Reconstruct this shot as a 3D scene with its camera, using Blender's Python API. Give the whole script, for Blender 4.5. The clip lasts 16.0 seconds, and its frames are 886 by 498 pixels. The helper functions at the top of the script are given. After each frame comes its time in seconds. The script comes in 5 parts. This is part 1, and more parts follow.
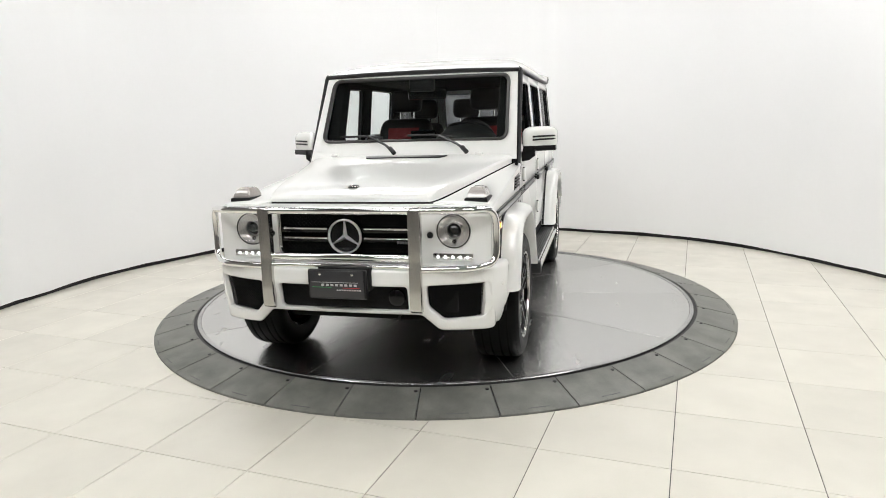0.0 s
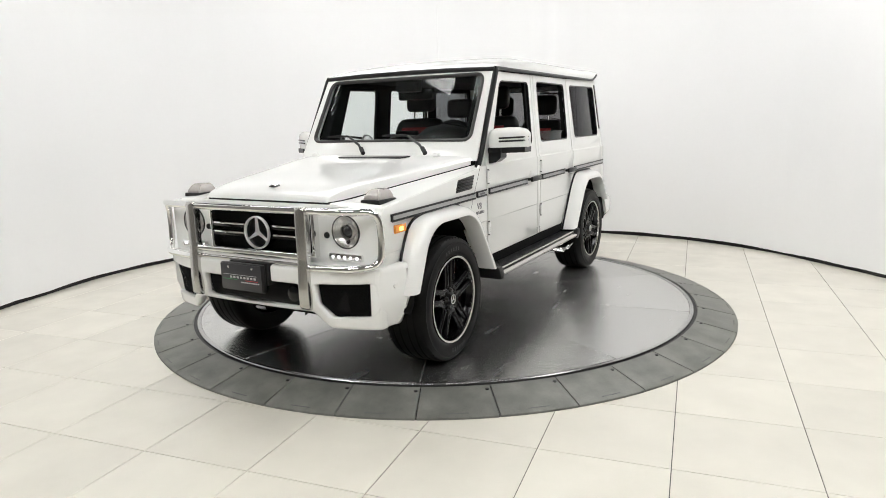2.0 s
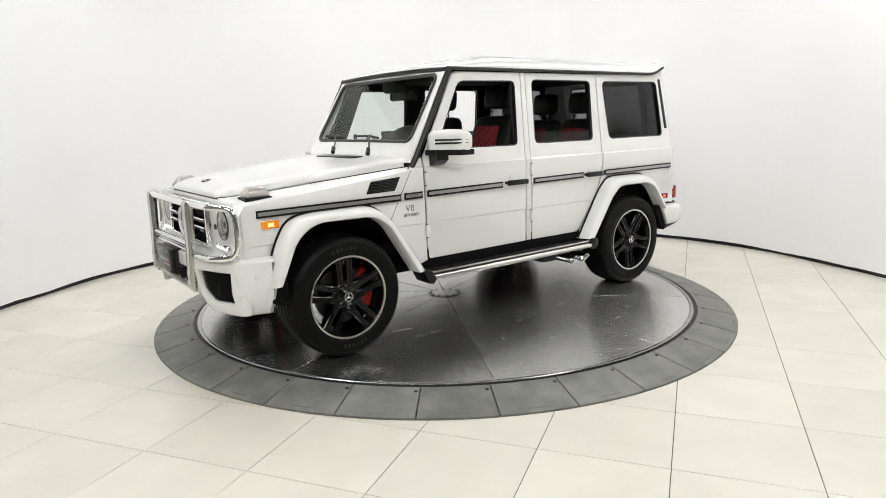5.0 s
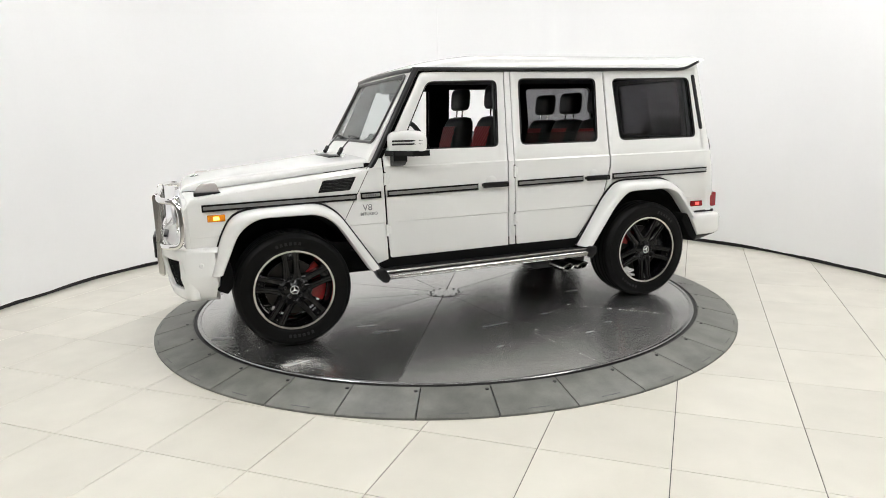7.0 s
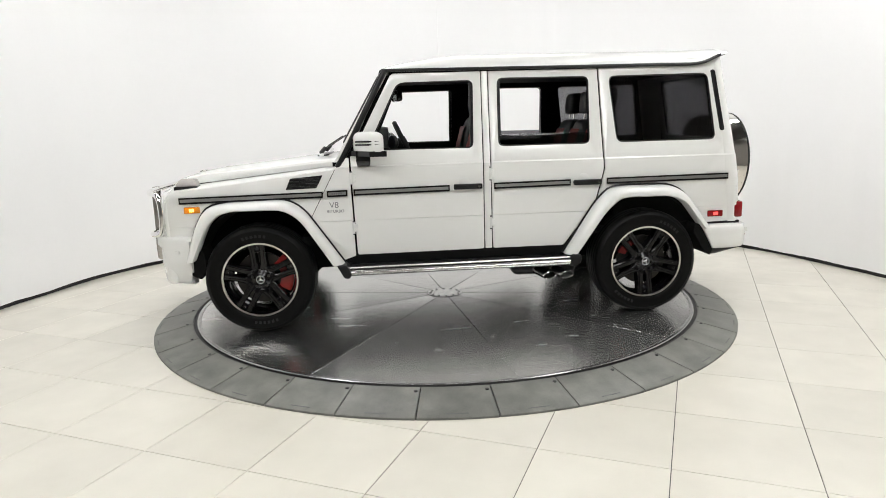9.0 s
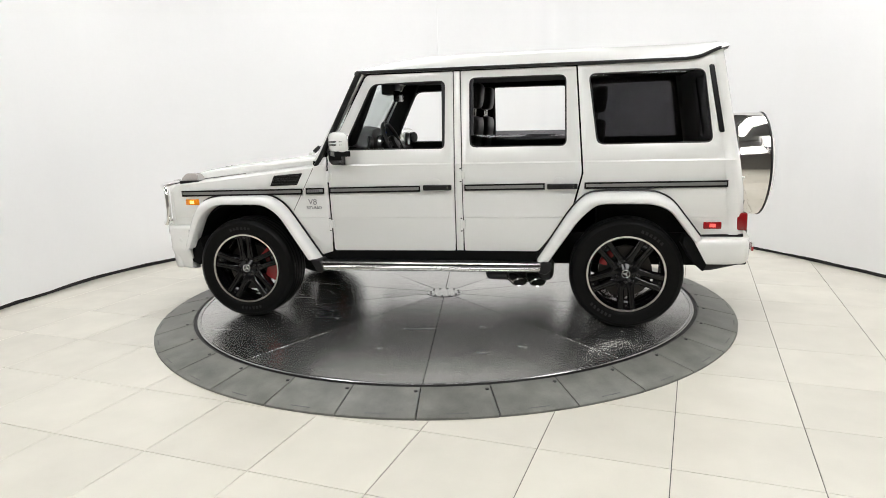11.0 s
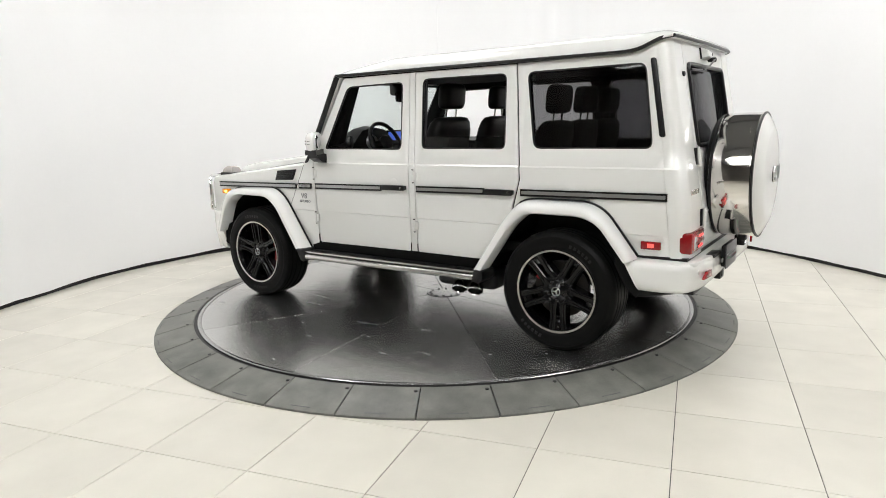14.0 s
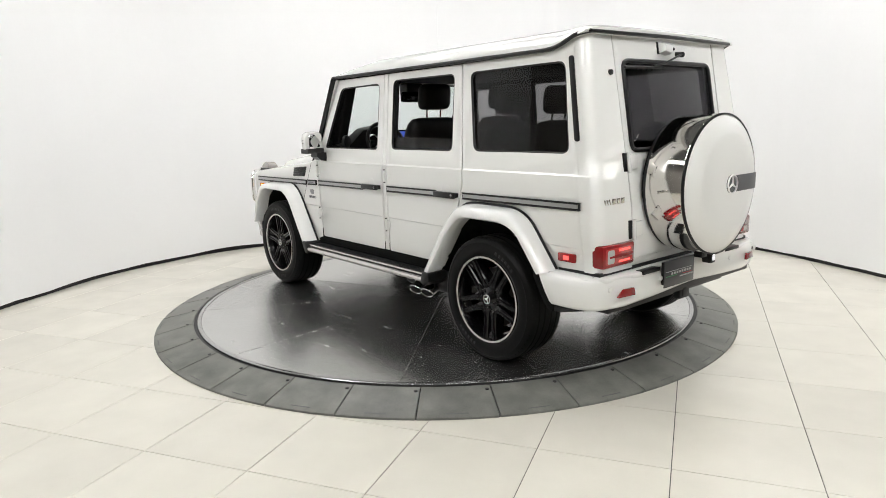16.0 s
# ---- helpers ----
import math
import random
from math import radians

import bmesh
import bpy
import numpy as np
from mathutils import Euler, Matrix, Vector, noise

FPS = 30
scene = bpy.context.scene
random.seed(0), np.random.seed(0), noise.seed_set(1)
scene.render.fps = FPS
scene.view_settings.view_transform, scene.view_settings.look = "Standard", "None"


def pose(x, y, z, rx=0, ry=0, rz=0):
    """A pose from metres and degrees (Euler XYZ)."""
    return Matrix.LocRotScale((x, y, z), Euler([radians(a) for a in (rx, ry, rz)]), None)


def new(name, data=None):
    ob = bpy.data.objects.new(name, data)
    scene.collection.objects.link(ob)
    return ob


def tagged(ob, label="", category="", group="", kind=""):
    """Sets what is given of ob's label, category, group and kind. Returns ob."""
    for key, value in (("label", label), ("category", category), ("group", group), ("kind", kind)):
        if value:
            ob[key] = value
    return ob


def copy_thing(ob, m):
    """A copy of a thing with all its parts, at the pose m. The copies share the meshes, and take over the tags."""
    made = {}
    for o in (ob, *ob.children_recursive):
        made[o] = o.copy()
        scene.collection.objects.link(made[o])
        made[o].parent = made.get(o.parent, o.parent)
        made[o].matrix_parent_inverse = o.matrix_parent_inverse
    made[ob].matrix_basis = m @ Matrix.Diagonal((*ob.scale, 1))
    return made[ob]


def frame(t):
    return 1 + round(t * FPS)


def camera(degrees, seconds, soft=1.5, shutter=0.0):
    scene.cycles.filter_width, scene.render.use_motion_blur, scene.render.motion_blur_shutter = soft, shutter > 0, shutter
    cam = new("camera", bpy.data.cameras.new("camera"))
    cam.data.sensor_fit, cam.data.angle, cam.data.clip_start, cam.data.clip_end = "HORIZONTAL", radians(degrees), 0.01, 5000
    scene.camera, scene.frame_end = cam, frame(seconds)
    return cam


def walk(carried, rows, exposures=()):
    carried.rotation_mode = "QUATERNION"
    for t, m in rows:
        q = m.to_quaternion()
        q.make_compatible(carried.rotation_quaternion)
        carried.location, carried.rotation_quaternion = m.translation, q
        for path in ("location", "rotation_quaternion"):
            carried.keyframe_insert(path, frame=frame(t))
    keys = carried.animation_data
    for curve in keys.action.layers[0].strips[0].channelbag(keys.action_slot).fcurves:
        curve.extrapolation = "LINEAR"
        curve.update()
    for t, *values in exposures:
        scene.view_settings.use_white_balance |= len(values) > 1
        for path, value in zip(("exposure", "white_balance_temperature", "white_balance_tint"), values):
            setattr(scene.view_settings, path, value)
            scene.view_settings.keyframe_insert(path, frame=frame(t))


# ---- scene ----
# ---- camera ----
DISC_Z, FLOOR_Z = 0.0, -0.0705
cam = camera(68.15, 16.0, soft=0.9)
EYE = (0.0, -5.5447, 1.4713)
CAM = Matrix.Translation(EYE) @ pose(0, 0, 0, 0, 0, 0.048) @ pose(0, 0, 0, 90 - 11.064, 0, 0) @ pose(0, 0, 0, 0, 0, -1.6345)
walk(cam, [(0.0, CAM), (16.0, CAM)], [(0.0, 0.0), (16.0, 0.0)])

# ---- world: a closed studio, next to no light from outside ----
world = bpy.data.worlds.new("studio_world")
scene.world = world
world.use_nodes = True
world.node_tree.nodes["Background"].inputs[0].default_value = (0.9, 0.95, 1.0, 1)
world.node_tree.nodes["Background"].inputs[1].default_value = 0.05
PANEL_STRENGTH = 9.3


# ---- materials ----
def mat(name, color, rough=0.5, metal=0.0, coat=0.0, grain=0.0, scale=40.0, bump=0.0, stain=0.0, stain_scale=2.0, spec=0.5, per_object=0.0, stretch=(1, 1, 1), gloss_var=0.0):
    """A principled material with fine grain, larger stains and relief, in metres."""
    m = bpy.data.materials.new(name)
    m.use_nodes = True
    nt = m.node_tree
    b = nt.nodes["Principled BSDF"]
    b.inputs["Base Color"].default_value = (*color, 1)
    b.inputs["Roughness"].default_value = rough
    b.inputs["Metallic"].default_value = metal
    b.inputs["Coat Weight"].default_value = coat
    b.inputs["Coat Roughness"].default_value = 0.05
    b.inputs["Specular IOR Level"].default_value = spec
    if not (grain or stain or bump or per_object or gloss_var):
        return m
    tc = nt.nodes.new("ShaderNodeTexCoord")
    mp = nt.nodes.new("ShaderNodeMapping")
    mp.inputs["Scale"].default_value = stretch
    if per_object:
        shift = nt.nodes.new("ShaderNodeVectorMath")
        shift.operation = "MULTIPLY_ADD"
        own = nt.nodes.new("ShaderNodeObjectInfo")
        shift.inputs[1].default_value = (37.0, 23.0, 11.0)
        nt.links.new(own.outputs["Random"], shift.inputs[0])
        nt.links.new(tc.outputs["Object"], shift.inputs[2])
        nt.links.new(shift.outputs[0], mp.inputs[0])
    else:
        nt.links.new(tc.outputs["Object"], mp.inputs[0])
    n1 = nt.nodes.new("ShaderNodeTexNoise")
    n1.inputs["Scale"].default_value, n1.inputs["Detail"].default_value = scale, 4
    n2 = nt.nodes.new("ShaderNodeTexNoise")
    n2.inputs["Scale"].default_value, n2.inputs["Detail"].default_value = stain_scale, 5
    nt.links.new(mp.outputs[0], n1.inputs["Vector"])
    nt.links.new(mp.outputs[0], n2.inputs["Vector"])

    def math_node(op, a, bb):
        k = nt.nodes.new("ShaderNodeMath")
        k.operation = op
        for i, v in enumerate((a, bb)):
            if isinstance(v, (int, float)):
                k.inputs[i].default_value = v
            else:
                nt.links.new(v, k.inputs[i])
        return k.outputs[0]

    fac = math_node("ADD", math_node("MULTIPLY", math_node("SUBTRACT", n1.outputs[0], 0.5), grain * 2), math_node("MULTIPLY", math_node("SUBTRACT", n2.outputs[0], 0.5), stain * 2))
    if per_object:
        oi = nt.nodes.new("ShaderNodeObjectInfo")
        fac = math_node("ADD", fac, math_node("MULTIPLY", math_node("SUBTRACT", oi.outputs["Random"], 0.5), per_object * 2))
    val = math_node("ADD", fac, 1.0)
    mix = nt.nodes.new("ShaderNodeVectorMath")
    mix.operation = "SCALE"
    mix.inputs[0].default_value = color
    nt.links.new(val, mix.inputs["Scale"])
    nt.links.new(mix.outputs[0], b.inputs["Base Color"])
    if gloss_var:
        r = math_node("ADD", math_node("MULTIPLY", math_node("SUBTRACT", n2.outputs[0], 0.5), gloss_var * 2), rough)
        nt.links.new(r, b.inputs["Roughness"])
    if bump:
        bp = nt.nodes.new("ShaderNodeBump")
        bp.inputs["Strength"].default_value, bp.inputs["Distance"].default_value = bump, 0.002
        nt.links.new(n1.outputs[0], bp.inputs["Height"])
        nt.links.new(bp.outputs[0], b.inputs["Normal"])
    return m


def brushed(m, amount):
    """Gives a metal a brushed direction of its own on each sheet."""
    nt = m.node_tree
    b = nt.nodes["Principled BSDF"]
    own, turn, cs, sn, xyz, to = (nt.nodes.new(k) for k in ("ShaderNodeObjectInfo", "ShaderNodeMath", "ShaderNodeMath", "ShaderNodeMath", "ShaderNodeCombineXYZ", "ShaderNodeVectorTransform"))
    turn.operation, turn.inputs[1].default_value = "MULTIPLY", 6.283
    cs.operation, sn.operation = "COSINE", "SINE"
    to.vector_type, to.convert_from, to.convert_to = "VECTOR", "OBJECT", "WORLD"
    nt.links.new(own.outputs["Random"], turn.inputs[0])
    nt.links.new(turn.outputs[0], cs.inputs[0])
    nt.links.new(turn.outputs[0], sn.inputs[0])
    nt.links.new(cs.outputs[0], xyz.inputs[0])
    nt.links.new(sn.outputs[0], xyz.inputs[1])
    nt.links.new(xyz.outputs[0], to.inputs[0])
    nt.links.new(to.outputs[0], b.inputs["Tangent"])
    b.inputs["Anisotropic"].default_value = amount
    return m


def glow(name, color, strength):
    m = bpy.data.materials.new(name)
    m.use_nodes = True
    b = m.node_tree.nodes["Principled BSDF"]
    b.inputs["Base Color"].default_value = (*[min(c, 1) * 0.8 for c in color], 1)
    b.inputs["Emission Color"].default_value = (*color, 1)
    b.inputs["Emission Strength"].default_value = strength
    b.inputs["Roughness"].default_value = 0.15
    return m


def pane_mat(name, tint, base=0.03):
    """Thin glass: what lies behind it shows tinted, with a Fresnel reflection on top."""
    m = bpy.data.materials.new(name)
    m.use_nodes = True
    nt = m.node_tree
    nt.nodes.remove(nt.nodes["Principled BSDF"])
    tr, gl, lw, pw, ma, mx = (nt.nodes.new(k) for k in ("ShaderNodeBsdfTransparent", "ShaderNodeBsdfGlossy", "ShaderNodeLayerWeight", "ShaderNodeMath", "ShaderNodeMath", "ShaderNodeMixShader"))
    tr.inputs[0].default_value = (*tint, 1)
    gl.inputs["Roughness"].default_value = 0.01
    lw.inputs["Blend"].default_value = 0.5
    pw.operation, pw.inputs[1].default_value = "POWER", 5.0
    ma.operation, ma.inputs[1].default_value, ma.inputs[2].default_value = "MULTIPLY_ADD", 0.6, base
    nt.links.new(lw.outputs["Facing"], pw.inputs[0])
    nt.links.new(pw.outputs[0], ma.inputs[0])
    nt.links.new(ma.outputs[0], mx.inputs[0])
    nt.links.new(tr.outputs[0], mx.inputs[1])
    nt.links.new(gl.outputs[0], mx.inputs[2])
    nt.links.new(mx.outputs[0], nt.nodes["Material Output"].inputs[0])
    return m


M_PAINT = mat("white_pearl_paint", (0.81, 0.81, 0.785), 0.30, 0.0, 0.8, grain=0.012, scale=900, stain=0.015, stain_scale=3)
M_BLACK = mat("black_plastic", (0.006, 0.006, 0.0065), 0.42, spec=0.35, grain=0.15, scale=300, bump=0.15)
M_GLOSSBLACK = mat("gloss_black", (0.003, 0.003, 0.0035), 0.14, spec=0.32, grain=0.1, scale=200)
M_SATIN = mat("satin_black_trim", (0.005, 0.005, 0.0055), 0.3, spec=0.4, grain=0.1, scale=100)
M_RUBBER = mat("tyre_rubber", (0.0038, 0.0038, 0.0038), 0.46, spec=0.13, grain=0.2, scale=120, bump=0.25, stain=0.2, stain_scale=6)
M_MESH = mat("black_mesh", (0.004, 0.004, 0.0042), 0.55, spec=0.12, grain=0.1, scale=200)
M_CHROME = mat("chrome", (0.86, 0.86, 0.85), 0.05, 1.0, grain=0.02, scale=60)
M_POLISHED = mat("polished_steel_band", (0.74, 0.72, 0.69), 0.085, 1.0, grain=0.03, scale=40)
M_STEEL = mat("brushed_steel", (0.60, 0.59, 0.57), 0.22, 1.0, grain=0.06, scale=60, stretch=(1, 1, 12))
M_EMBLEM = mat("emblem_chrome", (0.88, 0.88, 0.87), 0.32, 0.75, grain=0.02, scale=60)
M_SILVER = mat("silver_insert", (0.46, 0.46, 0.46), 0.3, 0.9, grain=0.03, scale=200)
M_DISC = brushed(mat("turntable_steel", (0.64, 0.64, 0.63), 0.27, 0.97, grain=0.08, scale=60, stain=0.06, stain_scale=3.0, gloss_var=0.010, per_object=0.06, stretch=(1, 3.5, 1)), 0.55)
M_RIM = mat("turntable_edge", (0.5, 0.5, 0.5), 0.25, 1.0, grain=0.05)
M_RAMP = mat("grey_ramp_rubber", (0.162, 0.164, 0.147), 0.42, grain=0.24, scale=150, bump=0.2, stain=0.75, stain_scale=5.5, per_object=0.10, gloss_var=0.1)
M_TILE = mat("cream_tile", (0.70, 0.672, 0.592), 0.22, grain=0.02, scale=160, stain=0.09, stain_scale=3.2, per_object=0.03, gloss_var=0.08)
M_GROUT = mat("grout", (0.085, 0.08, 0.07), 0.8, grain=0.2, scale=80)
M_WALL = mat("white_backdrop", (0.87, 0.87, 0.875), 0.75, grain=0.01, scale=30, stain=0.025, stain_scale=0.8)
M_CEIL = mat("dark_ceiling", (0.14, 0.14, 0.142), 0.8, grain=0.2, scale=8)
M_TRUSS = mat("truss_steel", (0.12, 0.12, 0.12), 0.5, 0.3, grain=0.1, scale=20)
M_REAR = mat("studio_grey_wall", (0.21, 0.20, 0.185), 0.8, grain=0.03, scale=5, stain=0.1, stain_scale=0.7)
M_LEATHER = mat("black_leather", (0.007, 0.0065, 0.0065), 0.45, spec=0.25, grain=0.2, scale=180, bump=0.3)
M_RED = mat("red_leather", (0.20, 0.010, 0.012), 0.45, spec=0.3, grain=0.15, scale=160, bump=0.3)
M_CALIPER = mat("red_caliper_paint", (0.30, 0.008, 0.010), 0.3, coat=0.5, grain=0.05)
M_IRON = mat("brake_iron", (0.04, 0.038, 0.036), 0.35, 1.0, grain=0.1, scale=90)
M_DARKFRAME = mat("windscreen_rubber", (0.03, 0.028, 0.027), 0.35, grain=0.1)
M_HEADLINER = mat("black_headliner", (0.006, 0.006, 0.006), 0.9, spec=0.15, grain=0.2, scale=200)
M_GREYTEXT = mat("grey_lettering", (0.26, 0.26, 0.27), 0.3, 0.7)
M_PLATE = mat("dark_plate", (0.035, 0.035, 0.038), 0.3, grain=0.05)
M_BAND = mat("dark_grey_band", (0.055, 0.055, 0.058), 0.35, grain=0.05)
M_PINKLENS = mat("inner_lamp_lens", (0.42, 0.03, 0.03), 0.08, coat=1.0, grain=0.2, scale=70, bump=0.6)
M_WHITEMARK = mat("white_marking", (0.45, 0.45, 0.45), 0.4)
M_REDMARK = mat("red_marking", (0.5, 0.02, 0.03), 0.4)
M_GREENMARK = mat("green_marking", (0.02, 0.3, 0.08), 0.4)
M_LENS = mat("clear_lamp_lens", (0.42, 0.39, 0.37), 0.08, 0.0, 1.0, grain=0.1, scale=150, bump=0.4)
M_BOWL = mat("headlamp_reflector", (0.80, 0.79, 0.77), 0.16, 0.65, grain=0.1, scale=50, bump=0.3)
M_PROJ = mat("projector_lens", (0.02, 0.022, 0.026), 0.03, 0.0, 1.0)
M_REDLENS = mat("red_lamp_lens", (0.24, 0.004, 0.006), 0.12, coat=0.4, grain=0.15, scale=120, bump=0.5)
M_AMBER = mat("amber_lamp_lens", (0.85, 0.28, 0.01), 0.12, coat=1.0, grain=0.1, scale=120, bump=0.4)
M_AMBERGLOW = glow("amber_glow", (1.0, 0.55, 0.08), 4.0)
M_REDGLOW = glow("red_glow", (1.0, 0.08, 0.07), 1.6)
M_LED = glow("white_led", (0.95, 0.97, 1.0), 1.3)
M_SCREEN = glow("blue_screen", (0.05, 0.12, 0.6), 0.6)
M_PANEL = glow("lit_diffuser", (1.0, 0.995, 0.985), PANEL_STRENGTH)
M_CLEAR = pane_mat("windscreen_glass", (0.88, 0.91, 0.905), 0.028)
M_TINT = pane_mat("privacy_glass", (0.46, 0.46, 0.47), 0.030)
M_LAMPGLASS = pane_mat("lamp_glass", (0.93, 0.93, 0.93))
M_MIRROR = mat("mirror_glass", (0.9, 0.9, 0.9), 0.01, 1.0)


# ---- mesh helpers ----
def part(name, bm, material, parent=None, label="", at=(0, 0, 0), smooth=38):
    """Links a bmesh as one mesh object under a thing or a part."""
    me = bpy.data.meshes.new(name)
    bm.to_mesh(me)
    bm.free()
    me.materials.append(material)
    if smooth:
        me.shade_smooth()
        me.set_sharp_from_angle(angle=radians(smooth))
    ob = new(name, me)
    ob.location = at
    if parent is not None:
        ob.parent = parent
    if label:
        tagged(ob, label=label)
    return ob


def empty(name, m=None):
    ob = new(name)
    ob.empty_display_size = 0.2
    if m is not None:
        ob.matrix_basis = m
    return ob


def join(*bms):
    """One bmesh of several."""
    out = bms[0]
    for b in bms[1:]:
        me = bpy.data.meshes.new("tmp")
        b.to_mesh(me)
        b.free()
        out.from_mesh(me)
        bpy.data.meshes.remove(me)
    return out


def flip(bm):
    """Mirror across the car's middle plane."""
    for v in bm.verts:
        v.co.y = -v.co.y
    bmesh.ops.reverse_faces(bm, faces=bm.faces)
    return bm


def moved(bm, m):
    bmesh.ops.transform(bm, matrix=m, verts=bm.verts)
    return bm


def box(x0, x1, y0, y1, z0, z1, bev=0.0, seg=2):
    bm = bmesh.new()
    bmesh.ops.create_cube(bm, size=1)
    for v in bm.verts:
        v.co = Vector(((x0 + x1) / 2 + v.co.x * (x1 - x0), (y0 + y1) / 2 + v.co.y * (y1 - y0), (z0 + z1) / 2 + v.co.z * (z1 - z0)))
    if bev:
        bmesh.ops.bevel(bm, geom=bm.edges[:], offset=bev, segments=seg, affect="EDGES", profile=0.5)
    return bm


def loft(rings, close_u=True, caps=True, close_v=False):
    """Faces between rings of points."""
    bm = bmesh.new()
    vs = [[bm.verts.new(p) for p in r] for r in rings]
    n = len(rings[0])
    rows = list(zip(vs, vs[1:])) + ([(vs[-1], vs[0])] if close_v else [])
    for a, b in rows:
        for i in range(n if close_u else n - 1):
            j = (i + 1) % n
            bm.faces.new((a[i], a[j], b[j], b[i]))
    if caps and close_u and not close_v:
        bm.faces.new(vs[0][::-1])
        bm.faces.new(vs[-1])
    bmesh.ops.remove_doubles(bm, verts=bm.verts, dist=1e-6)
    bmesh.ops.recalc_face_normals(bm, faces=bm.faces)
    return bm


def rounded(pts, r, n=4, closed=True):
    """A polyline with its corners rounded by r (a number, or one for each corner)."""
    pts = [Vector(p) for p in pts]
    out = []
    for i, p in enumerate(pts):
        rad = r if isinstance(r, (int, float)) else r[i]
        if rad <= 0 or (not closed and i in (0, len(pts) - 1)):
            out.append(p)
            continue
        a, b = pts[i - 1] - p, pts[(i + 1) % len(pts)] - p
        k = min(rad, a.length * 0.48, b.length * 0.48)
        q0, q1 = p + a.normalized() * k, p + b.normalized() * k
        for s in range(n + 1):
            u = s / n
            out.append(q0 * (1 - u) ** 2 + p * 2 * u * (1 - u) + q1 * u * u)
    return out


def tube(pts, r, n=12, corner=0.0, closed=False, caps=True, flat=1.0):
    """A round bar along a polyline; flat squeezes it."""
    pts = rounded([Vector(p) for p in pts], corner, 6, closed) if corner else [Vector(p) for p in pts]
    rings = []
    m = len(pts)
    up = None
    for i, p in enumerate(pts):
        a = pts[i - 1] if (i or closed) else p
        b = pts[(i + 1) % m] if (i < m - 1 or closed) else p
        d = (b - a).normalized()
        if up is None:
            up = d.orthogonal().normalized()
        up = (up - d * up.dot(d)).normalized()
        sd = d.cross(up)
        rings.append([p + (up * math.cos(t) * flat + sd * math.sin(t)) * r for t in (2 * math.pi * k / n for k in range(n))])
    return loft(rings, True, caps, closed)


def lathe(profile, n=40, axis="y", closed=False):
    """Turns (radius, height) pairs round an axis through the origin."""
    rings = []
    for rr, h in profile:
        ring = []
        for k in range(n):
            a = 2 * math.pi * k / n
            c, s = rr * math.cos(a), rr * math.sin(a)
            ring.append({"y": (c, h, s), "x": (h, c, s), "z": (c, s, h)}[axis])
        rings.append(ring)
    return loft(rings, True, False, closed)


def cap_lathe(profile, n=40, axis="y"):
    bm = lathe(profile, n, axis)
    bmesh.ops.holes_fill(bm, edges=[e for e in bm.edges if e.is_boundary], sides=0)
    bmesh.ops.recalc_face_normals(bm, faces=bm.faces)
    return bm


def plate(loops, depth, bevel, at, cuts=()):
    """A plate of that depth with the first loop as its outline and the others as holes, in (u, v); at(u, v, w) places a point. cuts: (axis, value) slices before placing."""
    cu = bpy.data.curves.new("outline", "CURVE")
    cu.dimensions, cu.fill_mode = "2D", "BOTH"
    cu.extrude, cu.bevel_depth, cu.bevel_resolution = max(depth / 2 - bevel, 0.0005), bevel, 1
    for lp in loops:
        sp = cu.splines.new("POLY")
        sp.points.add(len(lp) - 1)
        for q, p in zip(sp.points, lp):
            q.co = (p[0], p[1], 0, 1)
        sp.use_cyclic_u = True
    cu.offset = -bevel
    ob = bpy.data.objects.new("outline", cu)
    me = bpy.data.meshes.new_from_object(ob)
    bm = bmesh.new()
    bm.from_mesh(me)
    bpy.data.objects.remove(ob)
    bpy.data.curves.remove(cu)
    bpy.data.meshes.remove(me)
    bmesh.ops.remove_doubles(bm, verts=bm.verts, dist=1e-5)
    for ax, val in cuts:
        nrm = [0, 0, 0]
        nrm[ax] = 1
        co = [0, 0, 0]
        co[ax] = val
        bmesh.ops.bisect_plane(bm, geom=bm.verts[:] + bm.edges[:] + bm.faces[:], plane_co=co, plane_no=nrm)
    for v in bm.verts:
        v.co = Vector(at(*v.co))
    bmesh.ops.recalc_face_normals(bm, faces=bm.faces)
    return bm


def rect(u0, u1, v0, v1, r=0.0, n=4):
    p = [(u0, v0), (u1, v0), (u1, v1), (u0, v1)]
    return [tuple(q)[:2] for q in rounded([(a, b, 0) for a, b in p], r, n)] if r else p


def rpoly(pts, r, n=4):
    return [tuple(q)[:2] for q in rounded([(a, b, 0) for a, b in pts], r, n)]


def circle(cx, cy, r, n=32):
    return [(cx + r * math.cos(2 * math.pi * k / n), cy + r * math.sin(2 * math.pi * k / n)) for k in range(n)]


def letters(text, size, depth, m):
    """Raised letters of the built-in font."""
    cu = bpy.data.curves.new("text", "FONT")
    cu.body, cu.size, cu.extrude = text, size, depth
    cu.align_x = "CENTER"
    ob = bpy.data.objects.new("text", cu)
    me = bpy.data.meshes.new_from_object(ob)
    bm = bmesh.new()
    bm.from_mesh(me)
    bpy.data.objects.remove(ob)
    bpy.data.meshes.remove(me)
    return moved(bm, m)


